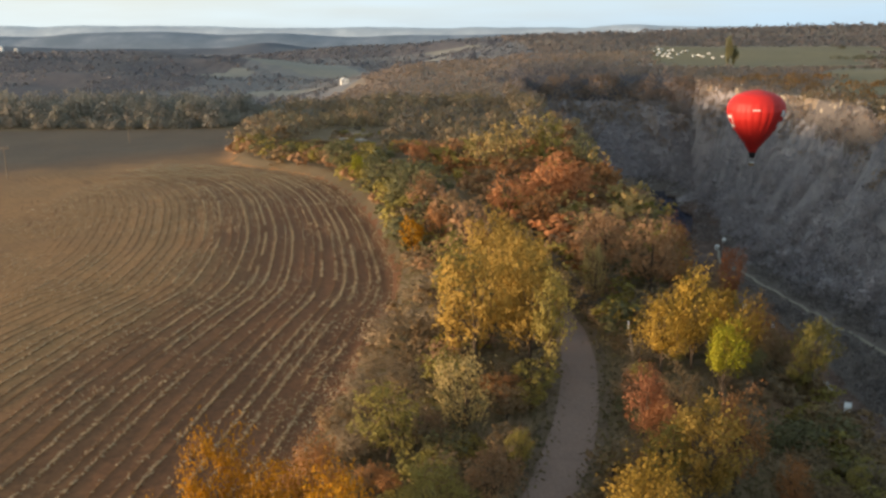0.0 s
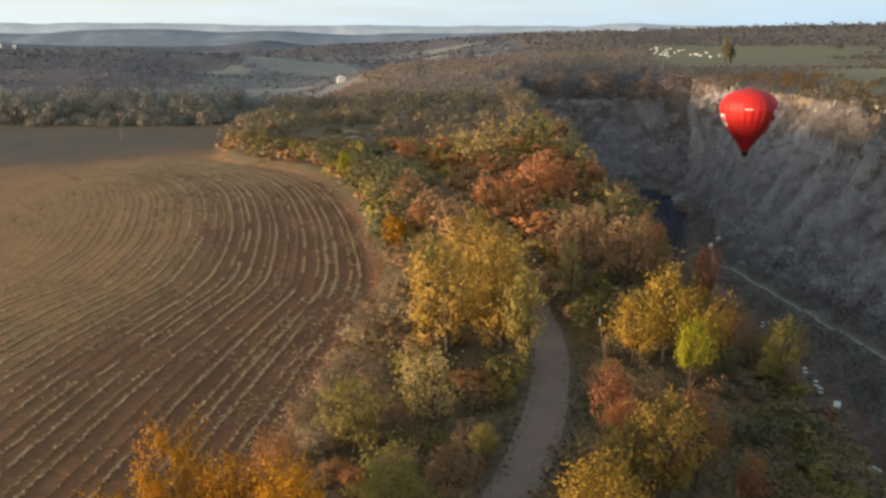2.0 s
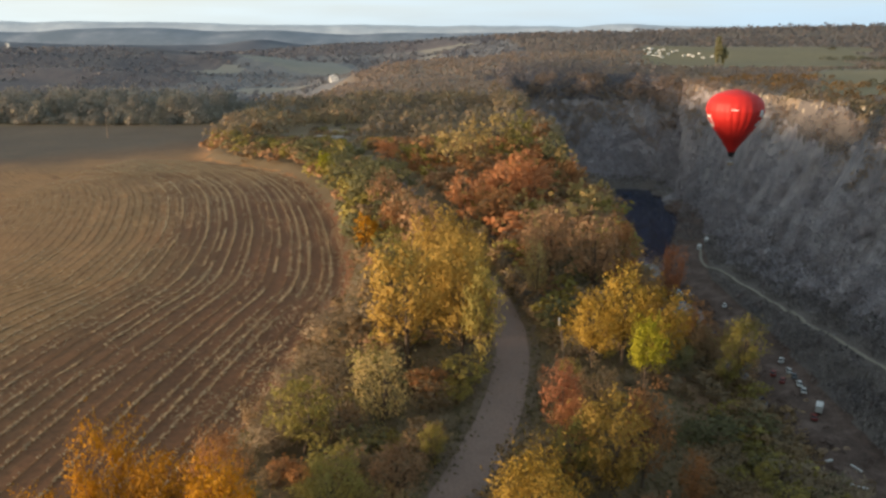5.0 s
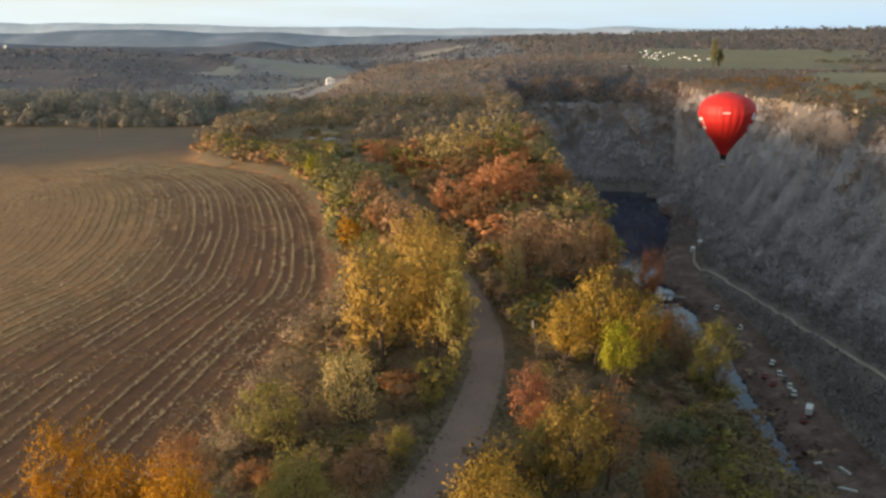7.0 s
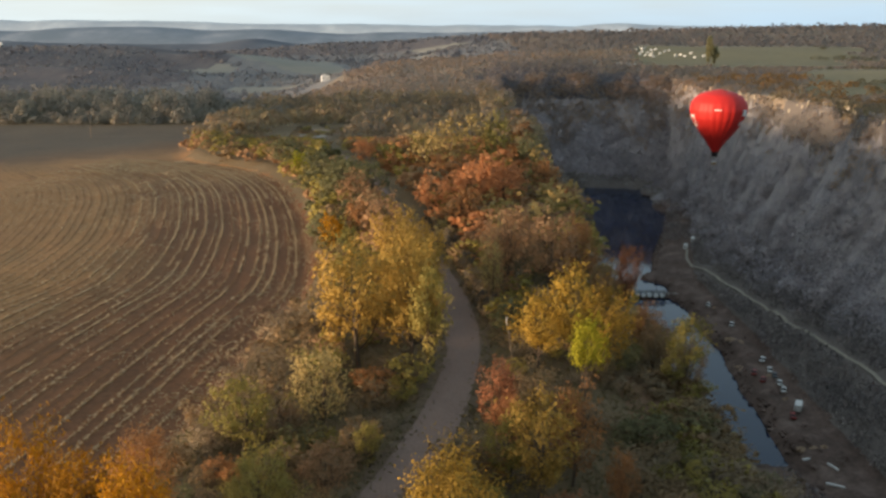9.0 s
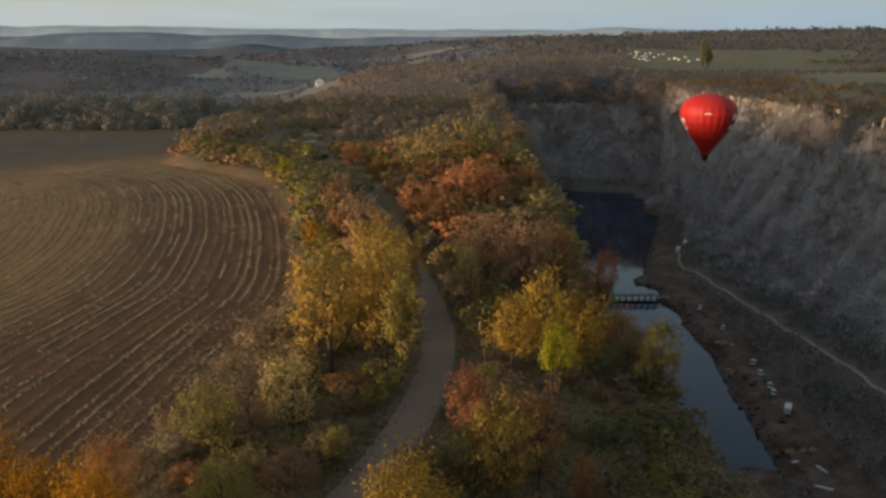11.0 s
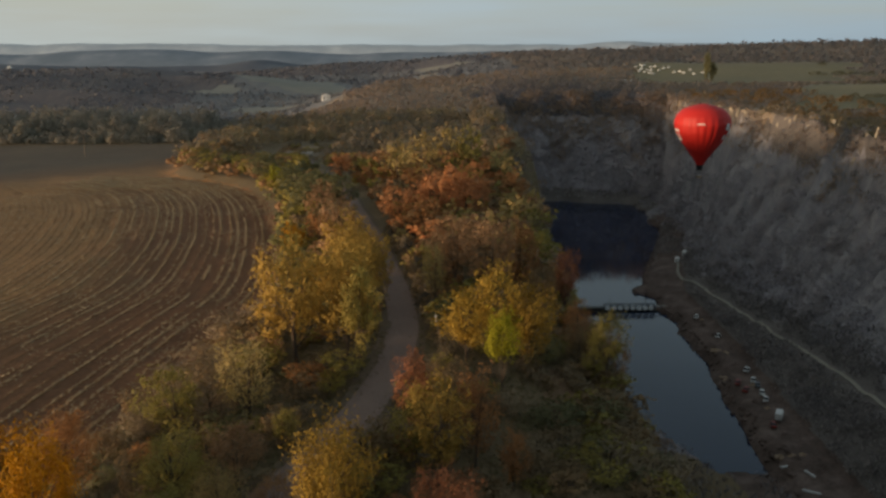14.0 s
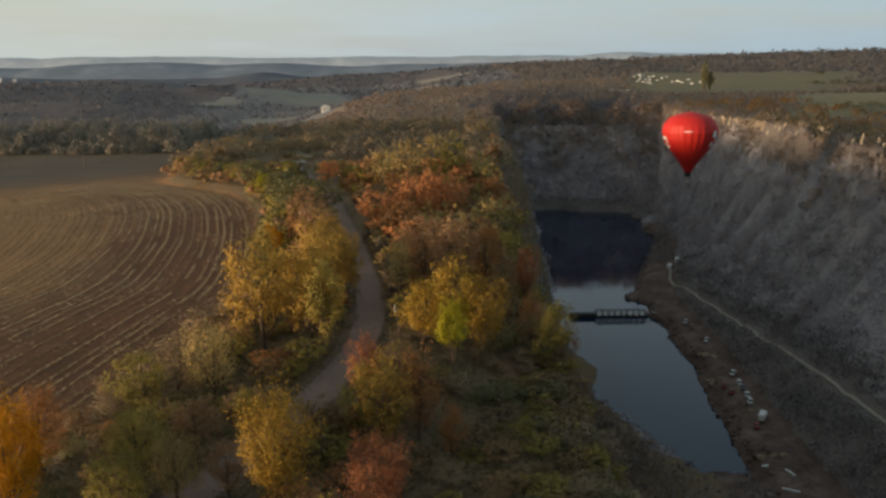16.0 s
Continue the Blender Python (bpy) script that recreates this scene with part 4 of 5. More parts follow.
# ---- distant woods and quarry scrub, too many to count ----
def clump_wood(name, pts, hts, rads, tones, nq, qs, material, label, cat, seed, aspect=0.7, lean=0.5, upright=0.0):
    """Many trees or bushes in one mesh: uneven crowns of nq leaf sprays each."""
    rng = np.random.default_rng(seed)
    n = len(pts)
    d = rng.normal(size=(n, nq, 3)); d /= np.linalg.norm(d, axis=2)[..., None]
    d[..., 2] = np.abs(d[..., 2]) * 1.25 - 0.35
    rad = rng.uniform(0.45, 1, (n, nq)) ** 0.5
    c = pts[:, None] + d * rad[..., None] * np.stack([rads, rads, hts * 0.55], -1)[:, None] + np.array([0, 0, 1.0]) * (hts * 0.42)[:, None, None]
    size = (rads[:, None] * qs * rng.uniform(0.6, 1.3, (n, nq))).ravel()
    out = (d * lean + np.array([0, 0, 0.9])).reshape(-1, 3)
    out /= np.linalg.norm(out, axis=1)[:, None] + 1e-9
    v, f, k = quads(c.reshape(-1, 3), size, rng, aspect, -upright, out)
    tone = np.repeat(np.clip(np.repeat(tones, nq) + rng.normal(0, 0.05, n * nq), 0, 1), 4)
    nrm = k * 0.15 + out * 0.85
    nrm = np.repeat(nrm / (np.linalg.norm(nrm, axis=1)[:, None] + 1e-9), 4, axis=0)
    me = mesh_np(name, v, f, [material], tone, True)
    me.normals_split_custom_set_from_vertices(nrm)
    return tagged(new(name, me), label, cat, "", "stuff")


rng_f = np.random.default_rng(77)
P_, R_ = [], []
dist = 215.0
while dist < 2500:
    sp = max(5.0, dist / 112)
    half = math.radians(36)
    n = int(2 * half * dist / sp)
    az = (np.arange(n) + rng_f.random(n)) / n * 2 * half - half
    dd = dist + rng_f.uniform(-0.5, 0.5, n) * sp
    P_.append(np.stack([dd * np.sin(az) + 12, dd * np.cos(az)], 1)); R_.append(np.full(n, sp * 0.62))
    dist += sp * 0.92
P_, R_ = np.concatenate(P_), np.concatenate(R_)
R_ = R_ * np.where(np.hypot(P_[:, 0], P_[:, 1]) < 520, rng_f.choice([0.7, 0.9, 1.1, 1.35, 1.7], len(R_)), rng_f.choice([0.7, 0.85, 1.0, 1.2], len(R_))) * rng_f.uniform(0.9, 1.1, len(R_))
X_, Y_ = P_[:, 0], P_[:, 1]
on_field = (X_ < field_edge(Y_) + 1) & (Y_ < 388 + 0.05 * X_)
strip_near = (Y_ < 262) & (X_ < 60)
yard = ((np.abs(X_ + 36) < 16) & (Y_ > 276) & (Y_ < 368)) | ((np.abs(X_ - 201) < 20) & (np.abs(Y_ - 842) < 16)) | (((X_ + 97) / 20) ** 2 + ((Y_ - 840) / 105) ** 2 < 1)
pitm = in_pit(X_ - 1, Y_)
thin = vnoise(X_ / 90, Y_ / 90, 91, 3)
far_vale = ((X_ < -100) & (Y_ > 640)) | ((X_ < 170) & (Y_ > 1090))
pale = (np.abs(X_ + 250 + 0.25 * (Y_ - 1500)) < 110) & (Y_ > 1330 - 0.9 * (X_ + 250)) & (Y_ < 1790)
pale |= (vnoise(X_ / 170, Y_ / 260, 63, 2) > 0.34) & (Y_ > 1000) & (X_ < 120)
keep = ~((X_ < -92) & (Y_ > 375) & (Y_ < 460)) & ~(far_vale & pale) & ~(on_field | strip_near | yard | pitm | meadow(X_, Y_)) & (np.hypot(X_, Y_) > 200) & (thin > -0.62) & ~((X_ > 200) & (Y_ < 230))
X_, Y_, R_ = X_[keep], Y_[keep], R_[keep]
Z_ = land(X_, Y_)
D_ = np.hypot(X_, Y_)
H_ = np.where(D_ > 520, np.clip(R_ * 1.55, 4, 14), np.clip(R_ * 1.7, 3, 13)) * rng_f.uniform(0.7, 1.15, len(X_))
T_ = np.clip(0.5 + 0.45 * vnoise(X_ / 55, Y_ / 55, 92, 3) + rng_f.normal(0, 0.26, len(X_)), 0, 1)
back = (Y_ > 690) & (Y_ < 765) & (X_ > 60) & (X_ < 215)
H_[back] = np.clip(H_[back] * 1.8, 9, 15)
sight = (Y_ < 300) & (X_ > -54) & (X_ < 0)
H_[sight] = np.minimum(H_[sight], 2.6); R_[sight] = np.minimum(R_[sight], 2.6)
front = (Y_ > 780) & (Y_ < 1000) & (X_ > 190)
H_[front] = np.minimum(H_[front], 5.0)
front = (Y_ > 380) & (Y_ < 660) & (X_ > 207)
H_[front] = np.minimum(H_[front], 4.0)
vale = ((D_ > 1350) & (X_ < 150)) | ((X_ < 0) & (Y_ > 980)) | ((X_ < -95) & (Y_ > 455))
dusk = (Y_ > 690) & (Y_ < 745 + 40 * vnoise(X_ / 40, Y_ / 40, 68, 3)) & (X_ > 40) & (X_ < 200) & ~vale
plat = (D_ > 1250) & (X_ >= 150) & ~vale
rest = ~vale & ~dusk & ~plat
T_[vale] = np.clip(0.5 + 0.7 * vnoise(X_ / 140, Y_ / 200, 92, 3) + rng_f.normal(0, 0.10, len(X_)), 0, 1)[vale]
# Each distance band gets its own haze-greyed tone.
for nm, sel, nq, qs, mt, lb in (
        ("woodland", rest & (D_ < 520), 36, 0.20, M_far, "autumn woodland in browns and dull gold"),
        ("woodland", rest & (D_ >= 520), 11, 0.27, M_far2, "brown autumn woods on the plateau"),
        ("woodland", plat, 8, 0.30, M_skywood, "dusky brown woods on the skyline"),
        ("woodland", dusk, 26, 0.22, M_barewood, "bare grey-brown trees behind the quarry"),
        ("woodland", vale, 4, 0.38, M_valewood, "grey-brown woods on the far hills, haze in their colour")):
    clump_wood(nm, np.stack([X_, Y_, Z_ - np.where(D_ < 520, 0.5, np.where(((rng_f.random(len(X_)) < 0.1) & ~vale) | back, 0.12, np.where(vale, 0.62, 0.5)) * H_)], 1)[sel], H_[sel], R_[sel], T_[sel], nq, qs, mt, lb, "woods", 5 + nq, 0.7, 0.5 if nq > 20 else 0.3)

# belt of tall trees behind the fields, and scattered trees far along the strip
n = 420
bx, by = rng_f.uniform(-262, -104, n), rng_f.uniform(391, 455, n)
bh, br = rng_f.uniform(13, 21, n) * np.interp(by, [391, 400], [0.5, 1.0]), rng_f.uniform(3.4, 6.4, n)
bx[340:], by[340:], bh[340:], br[340:] = rng_f.uniform(-262, -106, 80), rng_f.uniform(384, 393, 80), rng_f.uniform(4, 7.5, 80), rng_f.uniform(2.6, 4.2, 80)
bx[250:340], by[250:340], bh[250:340], br[250:340] = rng_f.uniform(-114, -62, 90), rng_f.uniform(398, 472, 90), rng_f.uniform(5, 9, 90), rng_f.uniform(2.6, 4.4, 90)
clump_wood("woodland", np.stack([bx, by, land(bx, by) - 0.16 * bh], 1), bh, br, rng_f.random(n), 130, 0.15, M_belt, "belt of tall dusky trees behind the field", "woods", 41, 0.6, 0.4, 0.6)

# hedges and bushes on the far meadows, and warmer trees along the cliff top
n = 5000
hx, hy = rng_f.uniform(240, 760, n), rng_f.uniform(560, 1320, n)
okh = meadow(hx, hy) & (((hy > 940) & (hx > 0.46 * hy)) | (hy < 940)) & (vnoise(hx / 90, hy / 38, 93, 3) > 0.12)
hx, hy = hx[okh], hy[okh]
hr = rng_f.uniform(2.2, 4.6, len(hx))
clump_wood("hedgerow", np.stack([hx, hy, land(hx, hy) - 0.4], 1), hr * 1.5, hr, rng_f.random(len(hx)), 26, 0.22, M_hedge, "olive-brown hedges and bushes on the far meadow", "hedge", 42, 0.7, 0.3)
n = 90
tx, ty = rng_f.uniform(225, 330, n), rng_f.uniform(470, 735, n)
tr = rng_f.uniform(3.0, 5.5, n)
clump_wood("woodland", np.stack([tx, ty, land(tx, ty) - 0.5], 1), tr * 1.5, tr, rng_f.random(n), 60, 0.18, M_rimwood, "rust and ochre trees behind the quarry's edge", "woods", 43, 0.7, 0.4)

# scrub on the quarry walls
n = 20000
wx, wy = rng_f.uniform(36, 210, n), rng_f.uniform(60, 712, n)
wz = land(wx, wy)
pl = np.interp(wy, [p[1] for p in PATHLINE], [p[0] for p in PATHLINE])
rib = vnoise(wy / 11 + 0.1 * wz / 11, wz / 70, 99, 3)
okw = in_pit(wx, wy) & (wz < -4) & (wz > np.where(wy < 215, -87, -83)) & ((wx < 84) | (wy > 500) | ((rib > -0.3) & (wz < -6) & (wx > pl + 9)))
okw &= (wy > 125) | (wx > 100)
okw &= (wx > 84) | (wy > 500) | (rng_f.random(n) < 0.8)
wx, wy, wz = wx[okw], wy[okw], wz[okw]
wr = rng_f.uniform(1.5, 3.4, len(wx)) * np.where(wy > 500, 1.35, 1.0)
wt = np.clip(0.45 + 0.4 * vnoise(wx / 30, wy / 30, 94, 3) + rng_f.normal(0, 0.2, len(wx)), 0, 1)
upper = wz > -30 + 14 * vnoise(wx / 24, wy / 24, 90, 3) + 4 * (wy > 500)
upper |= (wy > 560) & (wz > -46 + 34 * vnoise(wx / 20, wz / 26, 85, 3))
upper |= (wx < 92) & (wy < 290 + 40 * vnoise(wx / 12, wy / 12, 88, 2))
# Lower wall trees take the haze-paled grey, upper ones the brown.
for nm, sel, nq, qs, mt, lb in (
        ("quarry_wood", ~upper, 17, 0.28, M_hazed_pitwood, "grey trees clinging to the quarry walls, paled for haze"),
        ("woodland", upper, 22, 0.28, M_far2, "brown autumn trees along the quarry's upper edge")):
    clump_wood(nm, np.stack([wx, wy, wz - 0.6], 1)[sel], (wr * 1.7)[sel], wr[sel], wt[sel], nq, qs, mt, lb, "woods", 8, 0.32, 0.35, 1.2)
pick = rng_f.permutation(len(wx))
pick = [i for i in pick if -80 < wz[i] < (-34 if wy[i] > 560 else -20) and (wx[i] > 150 or wy[i] > 420 or wx[i] < 80)][:210]
join_growth({"ashen": [(float(wx[i]), float(wy[i]), float(rng_f.uniform(6, 12)), float(rng_f.uniform(2.2, 4.2))) for i in pick]}, "woodland", "wood")
n = 15000
qx, qy = rng_f.uniform(38, 208, n), rng_f.uniform(45, 712, n)
qz = land(qx, qy)
okq = in_pit(qx, qy) & (qz > np.where(qx < 105, -84, -86.5)) & (qz < -3) & ~((np.abs(qx - np.interp(qy, [p[1] for p in PATHLINE], [p[0] for p in PATHLINE])) < 3.0) & (qy < 440))
okq &= ((vnoise(qx / 22, qy / 22, 95, 3) > -0.35) | (qx < 165)) & ((qz < -30) | (rng_f.random(n) < 0.85))
okq &= ~((qx > 108) & (qx < np.interp(qy, ST, TERR_B) + 1) & (qz < -80) & (qy < 440))
okq &= (qy > 125) | (qx > 100)
qx, qy, qz = qx[okq], qy[okq], qz[okq]
qr = rng_f.uniform(1.2, 3.2, len(qx))
qt = np.clip(0.45 + 0.4 * vnoise(qx / 30, qy / 30, 96, 3) + rng_f.normal(0, 0.2, len(qx)), 0, 1)
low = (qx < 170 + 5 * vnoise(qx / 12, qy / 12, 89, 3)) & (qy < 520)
for sel, mt, lb in ((low, M_bankscrub, "brown leafless scrub on the quarry banks"), (~low, M_hazed_scrub, "grey leafless scrub on the quarry cliffs")):
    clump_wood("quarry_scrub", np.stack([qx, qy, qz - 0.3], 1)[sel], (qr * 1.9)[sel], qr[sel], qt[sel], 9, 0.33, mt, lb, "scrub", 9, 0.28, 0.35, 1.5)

n = 9000
sy = rng_f.uniform(150, 430, n)
sx = rng_f.uniform(108, 166, n)
pl = np.interp(sy, [p[1] for p in PATHLINE], [p[0] for p in PATHLINE])
sz = land(sx, sy)
oks = (sx > np.interp(sy, ST, TERR_B) + 1.5) & (np.abs(sx - pl) > 2.2) & (sx < pl + 16) & in_pit(sx, sy) & (vnoise(sx / 9, sy / 9, 87, 3) > -0.3)
sx, sy, sz = sx[oks], sy[oks], sz[oks]
sr = rng_f.uniform(0.8, 2.2, len(sx))
st_ = np.clip(0.5 + 0.6 * vnoise(sx / 14, sy / 14, 86, 3) + rng_f.normal(0, 0.15, len(sx)), 0, 1)
clump_wood("quarry_scrub", np.stack([sx, sy, sz - 0.3], 1), sr * 1.4, sr, st_, 10, 0.30, M_bankscrub, "grey-brown bushes on the slope below the path", "scrub", 44, 0.4, 0.35, 1.0)

# ---- stubble rows ----
e_sel = (edge_y > 15) & (edge_y < 232)
ec = np.stack([edge_x, edge_y], 1)[e_sel]
ed = np.gradient(ec, axis=0); ed /= np.linalg.norm(ed, axis=1)[:, None]
en = np.stack([-ed[:, 1], ed[:, 0]], 1)
rng_s = np.random.default_rng(3)
cs, ss, ridge = [], [], []
for k in range(46):
    off = 1.2 + k * 1.55 + 0.25 * math.sin(k * 2.3)
    line = ec + en * (off * np.interp(ec[:, 1], [85, 115, 140, 232], [1.17, 1.07, 1.0, 1.0]))[:, None]
    L = np.concatenate([[0], np.cumsum(np.linalg.norm(np.diff(line, axis=0), axis=1))])
    dens = 18.0 * max(0.2, math.exp(-max(0, off - 29) / 8)) * (0.15, 1.0, 0.5, 0.9, 0.25, 0.8)[(k * 5 + k // 4) % 6]
    m = int(L[-1] * dens)
    u = rng_s.uniform(0, L[-1], m)
    px, py = np.interp(u, L, line[:, 0]), np.interp(u, L, line[:, 1])
    px += rng_s.normal(0, 0.14, m); py += rng_s.normal(0, 0.1, m)
    good = (vnoise(px / 4 + k, py / 9, 71, 3) > -0.32) & ((off < 32) | (py < 128)) & (px < field_edge(py) - 0.5)
    cs.append(np.stack([px, py], 1)[good])
    if off < 66:
        uu = np.arange(0, L[-1], 2.0)
        rx, ry = np.interp(uu, L, line[:, 0]), np.interp(uu, L, line[:, 1])
        rz = land(rx, ry)
        nx2, ny2 = np.interp(uu, L, en[:, 0]), np.interp(uu, L, en[:, 1])
        hgt = 0.08 + 0.05 * vnoise(uu / 3, uu * 0 + k, 72, 2)
        V = np.stack([np.stack([rx + nx2 * o, ry + ny2 * o, rz + q], 1) for o, q in ((-0.42, -0.1), (0, 0), (0.42, -0.1))], 1)
        V[:, 1, 2] += hgt * max(0.0, 1 - max(0, off - 26) / 34)
        i, j = np.meshgrid(np.arange(len(uu) - 1), np.arange(2), indexing="ij")
        ridge.append((V.reshape(-1, 3), np.stack([i * 3 + j, i * 3 + j + 1, (i + 1) * 3 + j + 1, (i + 1) * 3 + j], -1).reshape(-1, 4)))
cs = np.concatenate(cs)
loose = np.stack([rng_s.uniform(-75, -5, 26000), rng_s.uniform(25, 232, 26000)], 1)
loose = loose[(loose[:, 0] < field_edge(loose[:, 1]) - 0.6) & (vnoise(loose[:, 0] / 7, loose[:, 1] / 7, 73, 4) > np.where(loose[:, 1] > 160, -0.1, 0.12))]
rim_y = rng_s.uniform(60, 228, 7000)
rim_s = np.stack([field_edge(rim_y) - 0.6 - 9 * rng_s.random(7000) ** 1.7, rim_y], 1)
rim_s = rim_s[vnoise(rim_s[:, 0] / 3, rim_s[:, 1] / 5, 74, 3) > -0.1]
crest = np.stack([rng_s.uniform(-82, -18, 30000), 140 + 95 * rng_s.random(30000) ** 0.8], 1)
crest = crest[(crest[:, 0] < field_edge(crest[:, 1]) - 8 - 14 * sstep(190, 150, crest[:, 1])) & (vnoise(crest[:, 0] / 6, crest[:, 1] / 5, 75, 4) > -0.25)]
cs = np.concatenate([cs, loose, rim_s, crest])
v, f, _ = quads(np.concatenate([cs, (land(cs[:, 0], cs[:, 1]) + 0.12)[:, None]], 1), rng_s.uniform(0.08, 0.30, len(cs)), rng_s, 0.2, 0.75)
tagged(new("straw_stubble", mesh_np("straw_stubble", v, f, [M_straw])), "pale maize straw lying in curved rows on soil", "straw", "", "stuff")
v, f = join(ridge)
tagged(new("soil_ridges", mesh_np("soil_ridges", v, f, [M_soil], None, True)), "low curved ridges of red-brown tilled soil", "soil", "", "stuff")

# ---- far hills ----
def hill_range(y0, depth, bumps, z0, x0, x1, material, label):
    """A wooded range across the view; bumps: (x, height, half-width)."""
    X = np.linspace(x0, x1, 220)
    crest = z0 + sum(h * np.exp(-((X - c) / w) ** 2) for c, h, w in bumps) + 5 * vnoise(X / 160, X * 0 + y0, 81, 4)
    prof = np.linspace(-1, 1, 15)
    zz = -60 + (crest[None] + 60) * (np.cos(prof * np.pi / 2) ** 0.8)[:, None] + 0.8 * vnoise(X[None] / 60 + 0 * prof[:, None], prof[:, None] * 9 + 0 * X[None], 82, 3)
    V = np.stack([np.tile(X, (15, 1)), y0 + np.tile(prof[:, None] * depth, (1, 220)), zz], -1).reshape(-1, 3)
    i, j = np.meshgrid(np.arange(14), np.arange(219), indexing="ij")
    F = np.stack([i * 220 + j, i * 220 + j + 1, (i + 1) * 220 + j + 1, (i + 1) * 220 + j], -1).reshape(-1, 4)
    return tagged(new("backdrop_hills", mesh_np("backdrop_hills", V, F, [material], None, True)), label, "hills", "", "structure")


# Haze painted in: each farther range is paler, bluer and glows more.
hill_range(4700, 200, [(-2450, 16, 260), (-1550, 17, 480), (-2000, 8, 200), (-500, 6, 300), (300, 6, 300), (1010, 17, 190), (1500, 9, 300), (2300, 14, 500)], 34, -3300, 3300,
           hazy("haze_blue_far_hills", "848e96", "8e979e", "98a0a6", HAZE_GLOW[0]), "hills on the horizon, painted pale blue for haze")
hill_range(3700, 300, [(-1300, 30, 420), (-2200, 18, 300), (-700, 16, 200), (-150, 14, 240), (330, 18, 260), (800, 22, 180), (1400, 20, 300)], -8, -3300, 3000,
           hazy("haze_grey_blue_hills", "656f78", "707982", "80868c", HAZE_GLOW[1]), "wooded hills painted grey-blue for haze")
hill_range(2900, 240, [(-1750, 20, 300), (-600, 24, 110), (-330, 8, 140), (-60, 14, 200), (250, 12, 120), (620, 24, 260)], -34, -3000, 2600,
           hazy("haze_dulled_ridges", "595d64", "63676d", "727476", HAZE_GLOW[2]), "wooded ridges above the valley, haze painted into their grey")

# ---- hot-air balloon ----
def balloon(x, y, z_top, radius, height):
    ob = new("hot_air_balloon"); ob.location = (x, y, z_top - height - 5.6)
    tagged(ob, "red hot-air balloon with white banners hanging over the quarry", "balloon")
    prof_t = [0, 0.06, 0.14, 0.26, 0.40, 0.54, 0.68, 0.80, 0.90, 0.965, 1.0]
    prof_r = [0.13, 0.20, 0.32, 0.52, 0.745, 0.92, 1.0, 0.95, 0.76, 0.45, 0.0]
    z0 = 5.6

    def rad(t):
        return radius * float(np.interp(t, fine_t, fine_r))
    fine_t = np.linspace(0, 1, 41)
    fine_r = np.interp(fine_t, prof_t, prof_r)
    fine_r[1:-1] = (fine_r[:-2] + 2 * fine_r[1:-1] + fine_r[2:]) / 4
    n = 24
    env = new("envelope"); env.parent = ob
    da = 2 * math.pi / n
    bm = bmesh.new()
    grid = []
    for t in fine_t:
        row = []
        for k in range(7):
            a = (k / 6 - 0.5) * da
            r = rad(t) * (1 + 0.022 * math.cos((k / 6 - 0.5) * math.pi) * math.sin(math.pi * min(1, t * 1.1)))
            row.append(bm.verts.new((r * math.cos(a), r * math.sin(a), z0 + height * t)))
        grid.append(row)
    for r0, r1 in zip(grid, grid[1:]):
        for k in range(6):
            bm.faces.new((r0[k], r0[k + 1], r1[k + 1], r1[k])).smooth = True
    bmesh.ops.remove_doubles(bm, verts=bm.verts, dist=0.001)
    first = part("gore", bm, M_redcloth, env)
    for k in range(1, n):
        g = new("gore", first.data); g.parent = env; g.rotation_euler = (0, 0, k * da)

    def patch(name, a0, a1, t0, t1, material, lift, parent):
        bm = bmesh.new()
        rows = []
        for i in range(7):
            t = t0 + (t1 - t0) * i / 6
            rows.append([bm.verts.new(((rad(t) * 1.02 + lift) * math.cos(a0 + (a1 - a0) * k / 8), (rad(t) * 1.02 + lift) * math.sin(a0 + (a1 - a0) * k / 8), z0 + height * t)) for k in range(9)])
        for r0, r1 in zip(rows, rows[1:]):
            for k in range(8):
                bm.faces.new((r0[k], r0[k + 1], r1[k + 1], r1[k]))
        return part(name, bm, material, parent)
    facing = math.atan2(-y, 12 - x)
    for side, spots_ in ((-1, ((0.0, 0.20, 0.60, 0.70), (0.24, 0.36, 0.52, 0.64), (0.02, 0.22, 0.44, 0.52))), (1, ((0.0, 0.34, 0.56, 0.60), (0.0, 0.05, 0.42, 0.60), (0.28, 0.34, 0.42, 0.60), (0.0, 0.34, 0.41, 0.45)))):
        base_a = facing - side * 0.98
        for a0, a1, t0, t1 in spots_:
            patch("banner_bar", base_a - side * a0, base_a - side * a1, t0, t1, M_white, 0.12, ob)
    patch("banner_bar", facing - 0.14, facing + 0.12, 0.695, 0.71, M_white, 0.10, ob)
    bm = bmesh.new()
    ring = []
    for t, r in ((0.0, radius * 0.13), (-0.06, radius * 0.105), (-0.085, radius * 0.10)):
        ring.append([bm.verts.new((r * math.cos(a), r * math.sin(a), z0 + height * t)) for a in np.linspace(0, 2 * math.pi, 24, endpoint=False)])
    for r0, r1 in zip(ring, ring[1:]):
        for k in range(24):
            bm.faces.new((r0[k], r0[(k + 1) % 24], r1[(k + 1) % 24], r1[k])).smooth = True
    part("skirt", bm, M_blackcloth, ob, "black fabric scoop at the mouth")
    bm = bmesh.new(); box(bm, -0.95, 0.95, -0.75, 0.75, 0.0, 1.15, 0.12)
    bk = part("basket", bm, M_wicker, ob, "small wicker basket")
    bm = bmesh.new(); box(bm, -1.0, 1.0, -0.8, 0.8, 1.15, 1.27, 0.05)
    part("padded_rim", bm, M_white, bk)
